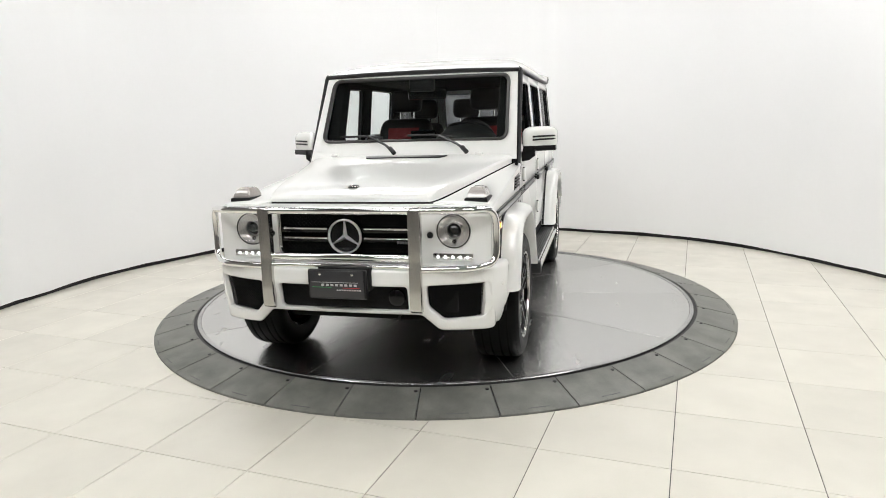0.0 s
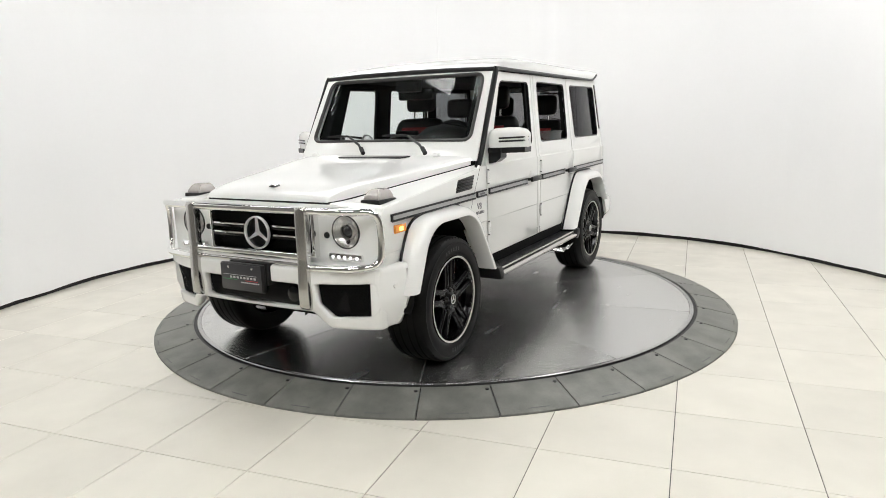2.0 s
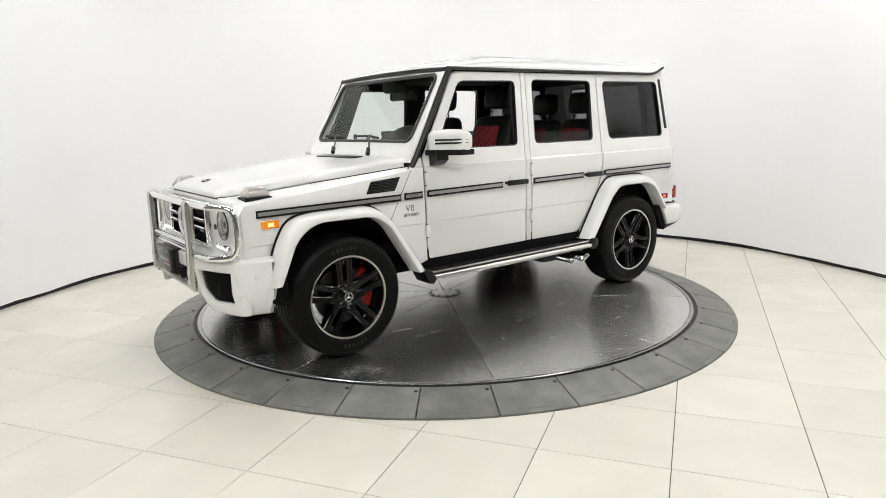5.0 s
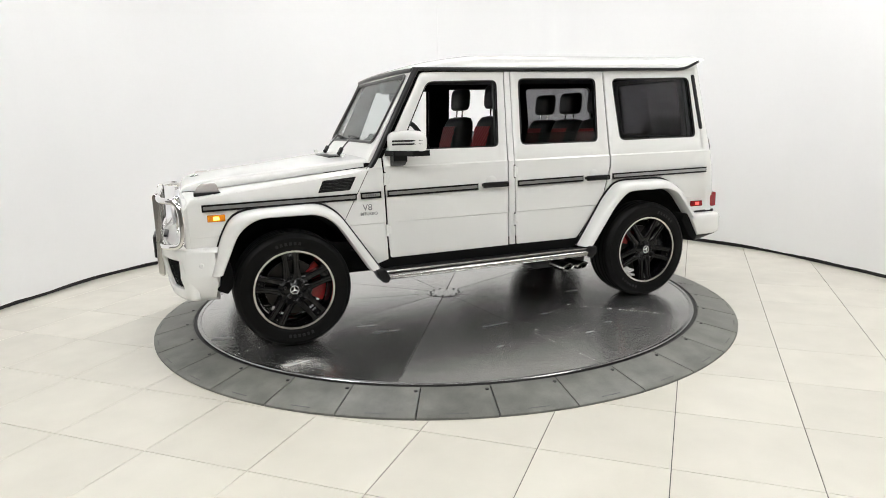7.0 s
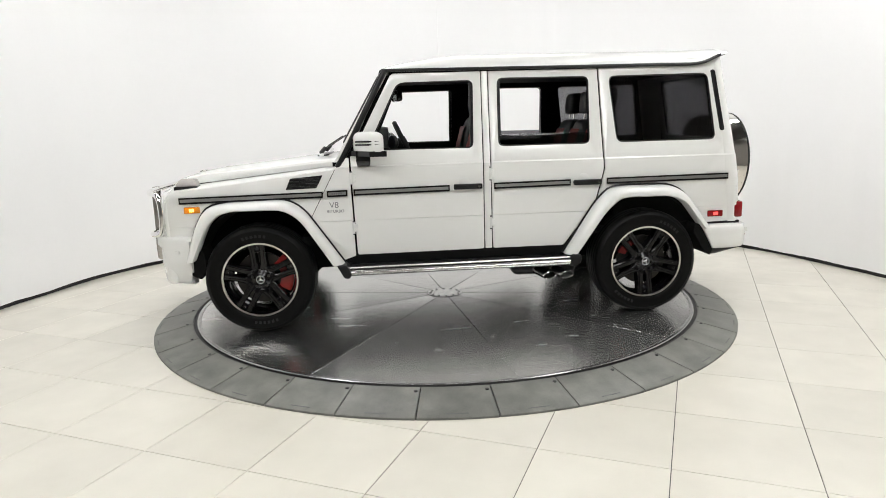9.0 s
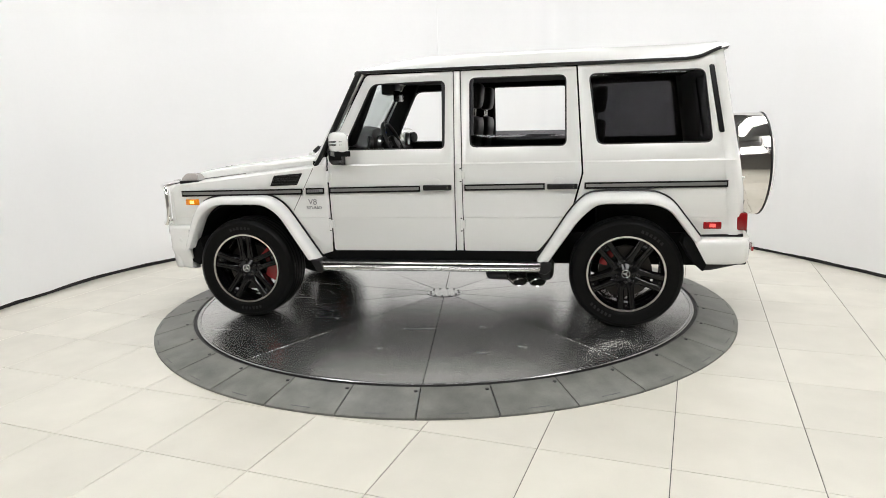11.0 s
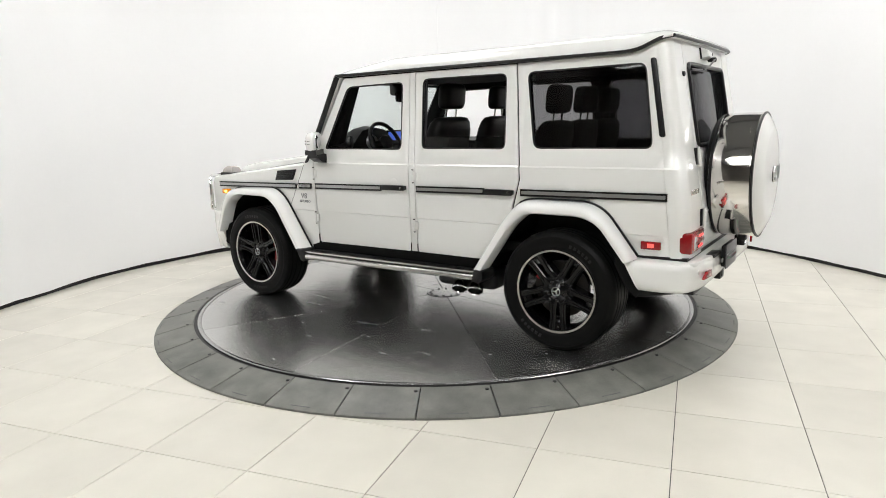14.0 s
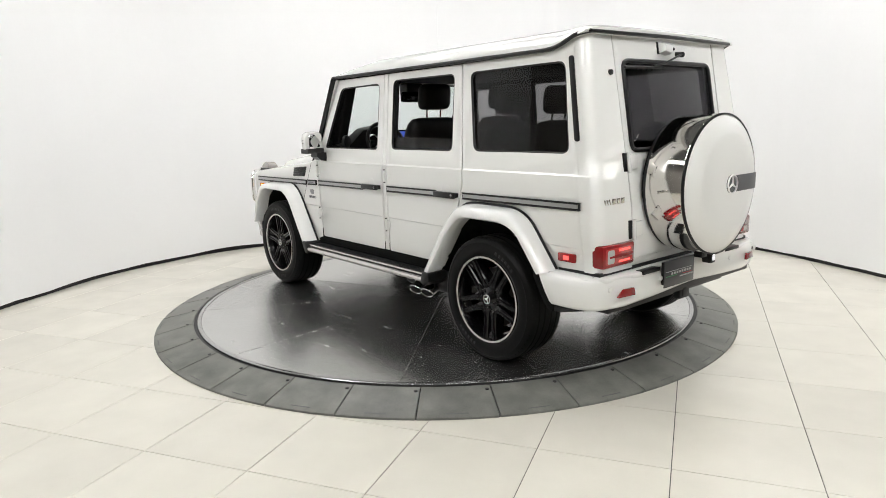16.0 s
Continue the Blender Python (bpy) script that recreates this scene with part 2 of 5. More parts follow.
# ---- the studio ----
def wall_line():
    """The backdrop's foot, from the camera's left round the back to its right."""
    knots = [(-4.16, -1.9), (-4.10, -1.2), (-3.94, 0.05), (-3.83, 0.55), (-3.63, 1.30), (-3.30, 1.89), (-2.82, 2.50), (-2.15, 2.95), (-1.0, 3.42), (0.0, 3.62), (1.0, 3.56),
             (1.60, 3.42), (1.98, 3.20), (2.46, 2.90), (3.02, 2.46), (3.58, 1.68), (3.84, 0.99), (4.05, 0.28), (4.30, -1.2), (4.36, -1.9)]
    out = []
    for i in range(len(knots) - 1):
        p0, p1, p2, p3 = (Vector((*knots[min(max(j, 0), len(knots) - 1)], 0)) for j in (i - 1, i, i + 1, i + 2))
        for s in range(8):
            u = s / 8
            out.append(0.5 * (2 * p1 + (p2 - p0) * u + (2 * p0 - 5 * p1 + 4 * p2 - p3) * u * u + (3 * p1 - p0 - 3 * p2 + p3) * u ** 3))
    return out + [Vector((*knots[-1], 0))]


WALL_TOP = 3.5


def build_studio():
    line = wall_line()
    n = len(line)
    outs = []
    for i, p in enumerate(line):
        d = (line[min(i + 1, n - 1)] - line[max(i - 1, 0)]).normalized()
        outs.append(Vector((-d.y, d.x, 0)))
    rows = []
    for k in range(15):
        z = FLOOR_Z + 0.042 + (WALL_TOP - FLOOR_Z) * k / 14
        row = []
        for i, (p, o) in enumerate(zip(line, outs)):
            sag = 0.010 * noise.noise(Vector((i * 0.21, z * 0.35, 3.1))) + (0.008 + 0.010 * max(0, p.x / 4)) * noise.noise(Vector((i * 0.9, z * 0.2, 7.7)))
            row.append(p + o * sag + Vector((0, 0, z + (0.020 * noise.noise(Vector((i * 0.11, 0, 1.0))) if k == 0 else 0))))
        rows.append(row)
    back = [[p + o * 0.12 for p, o in zip(r, outs)] for r in (rows[-1], rows[0])]
    tagged(part("wall_backdrop", loft(rows + back, False, False, True), M_WALL, smooth=60), "white fabric backdrop wall curving round the turntable", "wall", kind="structure")
    # set-back black strip: the shade under the backdrop's hem, put in as colour
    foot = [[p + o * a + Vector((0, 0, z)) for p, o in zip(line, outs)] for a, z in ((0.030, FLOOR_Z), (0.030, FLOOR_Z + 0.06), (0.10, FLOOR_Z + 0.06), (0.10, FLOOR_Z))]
    tagged(part("baseboard", loft(foot, False, False, True), M_BLACK), "black strip standing in for the shadow gap at the foot of the backdrop", "baseboard", kind="structure")
    seam = tube([(0.0, 3.612, FLOOR_Z + 0.05), (0.0, 3.612, WALL_TOP)], 0.0035, 6)
    tagged(part("trim_seam", seam, M_WALL), "thin vertical seam in the white backdrop", "seam", kind="structure")
    tagged(part("wall_rear", box(-4.9, 5.0, -8.45, -8.25, FLOOR_Z, 4.6), M_REAR), "plain grey studio wall behind the camera", "wall", kind="structure")
    for name, x0, x1 in (("wall_west", -5.2, -5.0), ("wall_east", 5.05, 5.25)):
        tagged(part(name, box(x0, x1, -8.4, 5.0, FLOOR_Z, 4.6), M_REAR), "plain grey studio wall outside the backdrop", "wall", kind="structure")
    tagged(part("wall_north", box(-5.2, 5.25, 5.0, 5.2, FLOOR_Z, 4.6), M_REAR), "plain grey studio wall outside the backdrop", "wall", kind="structure")
    tagged(part("ceiling", box(-5.2, 5.25, -8.45, 5.2, 4.6, 4.75), M_CEIL), "dark painted studio ceiling", "ceiling", kind="structure")
    tagged(part("floor", box(-5.2, 5.25, -8.45, 5.2, FLOOR_Z - 0.2, FLOOR_Z - 0.004), M_GROUT), "grey grout bed under the floor tiles", "floor", kind="structure")


def build_lights():
    """Diffuser panels, each a frame with a lit sheet: overhead strips, and a tilted bank above and behind the camera."""
    def panel(m, a, b, top):
        lamp = empty("ceiling_light", m)
        tagged(lamp, "large white studio light panel hanging under the ceiling", "light panel", "studio light panels")
        part("frame", plate([rect(-a - 0.05, a + 0.05, -b - 0.05, b + 0.05), rect(-a, a, -b, b)], 0.14, 0.005, lambda u, v, w: (u, v, w)), M_TRUSS, lamp)
        part("diffuser", box(-a + 0.002, a - 0.002, -b + 0.002, b - 0.002, -0.03, -0.01), M_PANEL, lamp)
        part("back", box(-a + 0.002, a - 0.002, -b + 0.002, b - 0.002, 0.03, 0.05), M_CEIL, lamp)
        up = m.to_3x3().inverted() @ Vector((0, 0, 1))
        for sx in (-1, 1):
            p = Vector((sx * a * 0.8, 0, 0.05))
            part("hanger", tube([p, p + up * top], 0.008, 8), M_TRUSS, lamp)
    for x, y, z, a, b, tilt, turn in LIGHT_PANELS:
        panel(pose(x, y, z, tilt, 0, turn), a, b, 4.6 - z)
    for y in (-6.0, -3.2, 0.3):
        truss = empty("ceiling_truss", pose(0, y, 4.3))
        tagged(truss, "dark steel roof truss under the ceiling", "truss", "roof trusses")
        part("chord", box(-5.0, 5.05, -0.04, 0.04, 0.2, 0.28), M_TRUSS, truss)
        part("chord", box(-5.0, 5.05, -0.04, 0.04, -0.1, -0.02), M_TRUSS, truss)
        for k in range(10):
            part("brace", tube([(-5 + k, 0, -0.06 if k % 2 else 0.24), (-4 + k, 0, 0.24 if k % 2 else -0.06)], 0.025, 6), M_TRUSS, truss)


# x, y, z, half width, half depth, tilt towards the turntable, turn
LIGHT_PANELS = [(-2.58, 0.60, 4.15, 1.30, 0.16, 0, 31), (-1.26, -0.35, 4.15, 0.80, 0.45, 0, 25), (2.85, -0.2, 4.1, 0.32, 2.0, 0, -34), (-3.2, -3.0, 4.1, 0.32, 1.0, 0, 0), (3.2, -3.2, 4.1, 0.32, 1.0, 0, 0), (0.2, 1.9, 4.2, 1.7, 0.33, 0, 0),
                (-1.75, -5.3, 4.05, 1.1, 0.72, 34, 0), (1.75, -5.3, 4.05, 1.1, 0.72, 34, 0)]


# ---- the turntable ----
def build_turntable():
    disc = empty("turntable", pose(0, 0, DISC_Z))
    tagged(disc, "round brushed steel turntable plate with radial seams", "turntable")
    n, gap = SECTORS, 0.0026
    for k in range(n):
        a0, a1 = 2 * math.pi * k / n + SECTOR_TURN, 2 * math.pi * (k + 1) / n + SECTOR_TURN
        r0, r1 = 0.1555, 2.005
        pts = []
        for r, m in ((r0, 4), (r1, 24)):
            e = gap / r
            arc = [(r * math.cos(a0 + e + (a1 - a0 - 2 * e) * i / m), r * math.sin(a0 + e + (a1 - a0 - 2 * e) * i / m)) for i in range(m + 1)]
            pts += arc if r == r0 else arc[::-1]
        part("sector", plate([pts], 0.012, 0.001, lambda u, v, w: (u, v, w - 0.006)), M_DISC, disc, smooth=0)
    part("hub_plate", cap_lathe([(0.0001, 0.003), (0.150, 0.003), (0.153, 0.0), (0.153, -0.01)], 48, "z"), M_DISC, disc)
    for k in range(12):
        a = 2 * math.pi * k / 12
        part("bolt", cap_lathe([(0.0001, 0.006), (0.009, 0.006), (0.011, 0.003), (0.011, 0.0)], 10, "z"), M_TRUSS, disc, at=(0.125 * math.cos(a), 0.125 * math.sin(a), 0.002))
    part("edge_ring", lathe([(2.007, -0.03), (2.007, 0.001), (2.012, 0.004), (2.030, 0.004), (2.034, 0.0), (2.034, -0.03)], 160, "z", True), M_RIM, disc)
    part("underframe", cap_lathe([(0.02, -0.014), (2.005, -0.014), (2.005, -0.04), (0.02, -0.04)], 96, "z"), M_BLACK, disc)
    ring = empty("turntable_ramp", pose(0, 0, FLOOR_Z))
    tagged(ring, "ring of grey rubber ramp plates round the turntable", "ramp")
    part("kerb", lathe([(2.036, 0.002), (2.036, 0.058), (2.062, 0.058), (2.062, 0.002)], 128, "z", True), M_BLACK, ring)
    part("bed", lathe([(2.058, 0.0005), (2.058, 0.004), (2.338, 0.004), (2.340, 0.0005)], 128, "z", True), M_BLACK, ring)
    step = 2 * math.pi / 33
    r0, r1, m = 2.060, 2.344, 6
    bm_rings = []
    e = 0.0042
    for i in range(m + 1):
        row = []
        for r, z in ((r0, 0.0), (r0, 0.066), (r0 + 0.004, 0.069), (r1 - 0.006, 0.016), (r1, 0.012), (r1, 0.0)):
            a = e / r + (step - 2 * e / r) * i / m
            row.append((r * math.cos(a), r * math.sin(a), z))
        bm_rings.append(row)
    piece = part("ramp_plate", loft(bm_rings), M_RAMP, ring, smooth=30)
    a = step * 0.94
    hole = part("bolt_hole", cap_lathe([(0.0001, 0.0), (0.0115, 0.0), (0.0115, -0.01)], 14, "z"), M_BLACK, piece, at=(2.105 * math.cos(a), 2.105 * math.sin(a), 0.0635))
    mark = part("moulded_mark", box(-0.003, 0.003, -0.06, 0.06, 0, 0.001), M_TRUSS, piece)
    mark.matrix_basis = Matrix.Rotation(step * 0.5, 4, "Z") @ Matrix.Translation((2.315, 0, 0.0225)) @ Matrix.Rotation(math.atan2(0.053, 0.274), 4, "Y")
    for k in range(33):
        turn = Matrix.Rotation(radians(-94.2) + k * step, 4, "Z")
        if k == 0:
            piece.matrix_basis = turn
        else:
            copy_thing(piece, turn)


SECTORS, SECTOR_TURN = 10, radians(25)


# ---- the car: x forward from the front axle, y to its left, z up ----
CX, CY = 1.398, -0.027


def y_side(z):
    """The body side: a pressed line low down, then leaning in above the waist."""
    if z > 1.173:
        return 0.7875 - 0.0910 * (z - 1.173)
    if z > 1.163:
        return 0.797 - 0.95 * (z - 1.163)
    if z > 0.782:
        return 0.797
    return 0.797 - min(0.006, 0.8 * (0.782 - z))


SIDE_CUTS = ((1, 0.7745), (1, 0.782), (1, 1.163), (1, 1.173))


def side_plate(loops, depth=0.018, bevel=0.004, inset=0.0):
    return plate(loops, depth, bevel, lambda u, v, w: (u, y_side(v) - inset + w - depth / 2, v), SIDE_CUTS)


def x_rear(z):
    return -3.632 + 0.05 * max(0, z - 0.7) + 0.125 * max(0, z - 1.0)


def lerp(table, x):
    table = sorted(table)
    if x <= table[0][0]:
        return table[0][1]
    for (a, p), (b, q) in zip(table, table[1:]):
        if x <= b:
            return p + (q - p) * (x - a) / (b - a)
    return table[-1][1]


def fine_line(pts, n):
    """n points evenly along a polyline."""
    pts = [Vector(p) for p in pts]
    seg = [(b - a).length for a, b in zip(pts, pts[1:])]
    total, out = sum(seg), []
    for k in range(n):
        d = total * k / (n - 1)
        i = 0
        while i < len(seg) - 1 and d > seg[i]:
            d -= seg[i]
            i += 1
        out.append(pts[i].lerp(pts[i + 1], min(1, d / seg[i])))
    return out


def flare(outer, inner):
    """A wheel-arch flare between two lines on the body side."""
    n = 40
    o = fine_line(rounded([(x, 0, z) for x, z in outer], 0.09, 6, False), n)
    i = fine_line(rounded([(x, 0, z) for x, z in inner], 0.09, 6, False), n)
    rings = []
    for a, b in zip(o, i):
        ring = []
        for u, y in ((0.0, 0.78), (0.0, 0.815), (0.04, 0.852), (0.14, 0.885), (0.34, 0.908), (0.62, 0.918), (0.9, 0.918), (1.0, 0.908), (1.0, 0.80), (0.6, 0.79)):
            p = a.lerp(b, u)
            ring.append((p.x, y, p.z))
        rings.append(ring)
    return loft(rings)


def star(r, width, depth):
    """A ring with three tapered arms, facing +x."""
    out = lathe([(r * 0.90, -depth), (r * 0.90, depth * 0.6), (r * 0.925, depth), (r * 0.975, depth), (r, depth * 0.5), (r, -depth)], 40, "x", True)
    for k in range(3):
        a = math.radians(90 + 120 * k)
        d, s = Vector((0, math.cos(a), math.sin(a))), Vector((0, -math.sin(a), math.cos(a)))
        arm = bmesh.new()
        pts = [-s * width * 1.6, d * r * 0.92 - s * width * 0.3, d * r * 0.92 + s * width * 0.3, s * width * 1.6]
        lo = [arm.verts.new(p + Vector((-depth, 0, 0))) for p in pts]
        hi = [arm.verts.new(Vector((depth * 1.3, 0, 0))), arm.verts.new(d * r * 0.86 + Vector((depth * 0.9, 0, 0)))]
        for f in ((lo[0], lo[1], hi[1], hi[0]), (hi[0], hi[1], lo[2], lo[3]), (lo[1], lo[2], hi[1]), (lo[0], hi[0], lo[3])):
            arm.faces.new(f)
        bmesh.ops.recalc_face_normals(arm, faces=arm.faces)
        out = join(out, arm)
    return out


def mesh_grille(u0, u1, v0, v1, at, pitch=0.017, r=0.0018, inside=None):
    """A diamond grid of thin bars; at(u, v) places a point."""
    bms = []
    span = (u1 - u0) + (v1 - v0)
    k = 0
    while k * pitch < span:
        c = k * pitch
        for sgn in (1, -1):
            pts = []
            m = 30
            for i in range(m + 1):
                u = u0 + (u1 - u0) * i / m
                v = v0 + (c - (u - u0)) if sgn > 0 else v1 - (c - (u - u0))
                if v0 <= v <= v1 and (inside is None or inside(u, v)):
                    pts.append(at(u, v))
            if len(pts) > 1:
                bms.append(tube([pts[0], pts[-1]], r, 4, caps=False))
        k += 1
    return join(*bms)


def build_wheel(name="wheel"):
    """Wheel with its outer face towards +y and its centre at the origin."""
    w = empty(name)
    half = 0.1375
    prof = [(0.262, -half + 0.012), (0.300, -half - 0.002), (0.340, -half - 0.004), (0.368, -half + 0.006), (0.384, -half + 0.022), (0.389, -half + 0.045), (0.390, 0), (0.389, half - 0.045), (0.384, half - 0.022),
            (0.368, half - 0.006), (0.354, half + 0.0025), (0.348, half + 0.001), (0.335, half + 0.005), (0.300, half + 0.003), (0.285, half + 0.001), (0.279, half - 0.004), (0.264, half - 0.014)]
    tyre = part("tyre", lathe(prof, 96, "y", True), M_RUBBER, w, "black low-profile road tyre")
    for y in (-0.075, -0.028, 0.028, 0.075):
        part("tread_groove", lathe([(0.3885, y - 0.005), (0.3912, y - 0.005), (0.3912, y + 0.005), (0.3885, y + 0.005)], 72, "y", True), M_HEADLINER, tyre)
    sipes = []
    for k in range(64):
        a = 2 * math.pi * k / 64
        for s in (-1, 1):
            m = Matrix.Rotation(-a, 4, "Y")
            sipes.append(moved(box(0.366, 0.3835, s * 0.110 - 0.014, s * 0.110 + 0.014, -0.0014, 0.0014), m))
    part("tread_sipes", join(*sipes), M_HEADLINER, tyre, smooth=0)["kind"] = "stuff"
    for a0, word in ((75, 6), (255, 6)):
        for k in range(word):
            m = Matrix.Rotation(-radians(a0 + k * 5.5), 4, "Y")
            part("sidewall_mark", moved(box(0.306, 0.328, half + 0.002, half + 0.0055, -0.009, 0.009, 0.002, 1), m), M_BLACK, tyre)
    rim = part("rim", join(lathe([(0.262, half - 0.016), (0.262, -half + 0.02), (0.245, -half + 0.03), (0.236, 0.0), (0.238, half - 0.05), (0.250, half - 0.03), (0.256, half - 0.012)], 72, "y", True)), M_GLOSSBLACK, w, "gloss black alloy rim")
    part("rim_lip", lathe([(0.2555, half - 0.014), (0.2575, half - 0.001), (0.2700, half + 0.001), (0.2715, half - 0.008), (0.268, half - 0.014)], 96, "y", True), M_STEEL, rim, "polished silver rim lip")
    for k in range(5):
        turn = Matrix.Rotation(-radians(90 + 72 * k), 4, "Y")
        pieces = []
        for s in (-1, 1):
            for table, out in ((((0.060, 0.030, 0.026, half - 0.034, 0.02), (0.090, 0.032, 0.024, half - 0.028, 0.02), (0.12, 0.033, 0.0195, half - 0.026, 0.03), (0.16, 0.034, 0.018, half - 0.025, 0.04), (0.225, 0.038, 0.019, half - 0.021, 0.06), (0.260, 0.042, 0.022, half - 0.017, 0.06)), 1.0),
                               (((0.085, 0.040, 0.006, half - 0.022, 0.10), (0.12, 0.037, 0.0055, half - 0.020, 0.10), (0.16, 0.038, 0.005, half - 0.018, 0.10), (0.225, 0.043, 0.005, half - 0.014, 0.10), (0.258, 0.047, 0.005, half - 0.011, 0.10)), 1.0)):
                rings = []
                for r, c, wd, top, bot in table:
                    cc = s * c
                    rings.append([(r, bot, cc - wd * 1.18), (r, top - 0.006, cc - wd * 1.12), (r, top, cc - wd * 0.8), (r, top, cc + wd * 0.8), (r, top - 0.006, cc + wd * 1.12), (r, bot, cc + wd * 1.18)])
                pieces.append(loft(rings))
        # webs that close the slot near the hub and near the rim; the slot between stays open
        for web in (((0.05, 0.016, half - 0.040, 0.03), (0.105, 0.016, half - 0.046, 0.04)), ((0.195, 0.020, half - 0.052, 0.06), (0.215, 0.021, half - 0.036, 0.06), (0.252, 0.022, half - 0.028, 0.06))):
            pieces.append(loft([[(r, b, -wd), (r, t, -wd), (r, t, wd), (r, b, wd)] for r, wd, t, b in web]))
        # the bowed foot that runs over to the next spoke
        foot = []
        for q in range(9):
            a = radians(14 + 44 * q / 8)
            r0 = 0.118 - 0.020 * math.sin(math.pi * q / 8)
            foot.append([(r * math.cos(a), y, r * math.sin(a)) for r, y in ((0.070, 0.02), (0.070, half - 0.036), (r0 - 0.018, half - 0.026), (r0 - 0.006, half - 0.026), (r0, half - 0.032), (r0, 0.03))])
        pieces.append(loft(foot))
        part("spoke", moved(join(*pieces), turn), M_GLOSSBLACK, rim)
        part("spoke_bolt", moved(cap_lathe([(0.001, 0.004), (0.005, 0.004), (0.0065, 0.0)], 10), turn @ Matrix.Translation((0.236, half - 0.031, 0))), M_IRON, rim)
        part("lug_bolt", moved(cap_lathe([(0.001, 0.012), (0.007, 0.012), (0.0085, 0.008), (0.0085, 0.0), (0.012, -0.001), (0.012, -0.012)], 10), turn @ Matrix.Translation((0.060, half - 0.026, 0))), M_IRON, rim)
    hub = part("hub_cap", cap_lathe([(0.0005, half - 0.012), (0.028, half - 0.012), (0.034, half - 0.016), (0.060, half - 0.030), (0.080, half - 0.038), (0.092, half - 0.05), (0.092, 0.02)], 40), M_GLOSSBLACK, rim)
    part("emblem", moved(star(0.029, 0.003, 0.0012), Matrix.Translation((0, half - 0.0105, 0)) @ Matrix.Rotation(math.pi / 2, 4, "Z")), M_EMBLEM, hub)
    part("brake_disc", cap_lathe([(0.07, 0.005), (0.185, 0.005), (0.185, 0.035), (0.07, 0.035)], 48), M_IRON, w)
    return w



def seat_cushion(w, d0, d1, z0, z1, lean, p=4.0, n=13):
    """A padded slab: width w across y, from d0 to d1 along x, z0 to z1, leaning back by lean, rounded at its ends."""
    rings = []
    for i in range(n):
        u = (1 - math.cos(math.pi * i / (n - 1))) / 2
        k = max(0.12, (1 - abs(2 * u - 1) ** p) ** (1 / p))
        kw = 0.45 + 0.55 * k
        ring = []
        for a in range(24):
            t = 2 * math.pi * a / 24
            cx, cy = math.cos(t), math.sin(t)
            ring.append(((d0 + d1) / 2 - lean * u + math.copysign(abs(cx) ** 0.6, cx) * (d1 - d0) / 2 * k, math.copysign(abs(cy) ** 0.6, cy) * w / 2 * kw, z0 + (z1 - z0) * u))
        rings.append(ring)
    return loft(rings)


def red_panel(w, x, z0, z1, lean, toward=1):
    """The quilted insert: a grid of small padded diamonds standing just proud of the cushion."""
    n, m = 12, 16
    rings = []
    for j in range(m + 1):
        u = j / m
        row = []
        for i in range(n + 1):
            y = -w / 2 + w * i / n
            row.append((x - lean * u + toward * (0.006 if (i + j) % 2 else 0.0), y, z0 + (z1 - z0) * u))
        rings.append(row)
    back = [[(p[0] - toward * 0.03, p[1], p[2]) for p in r] for r in rings]
    return loft(rings + back[::-1], False, False, True)


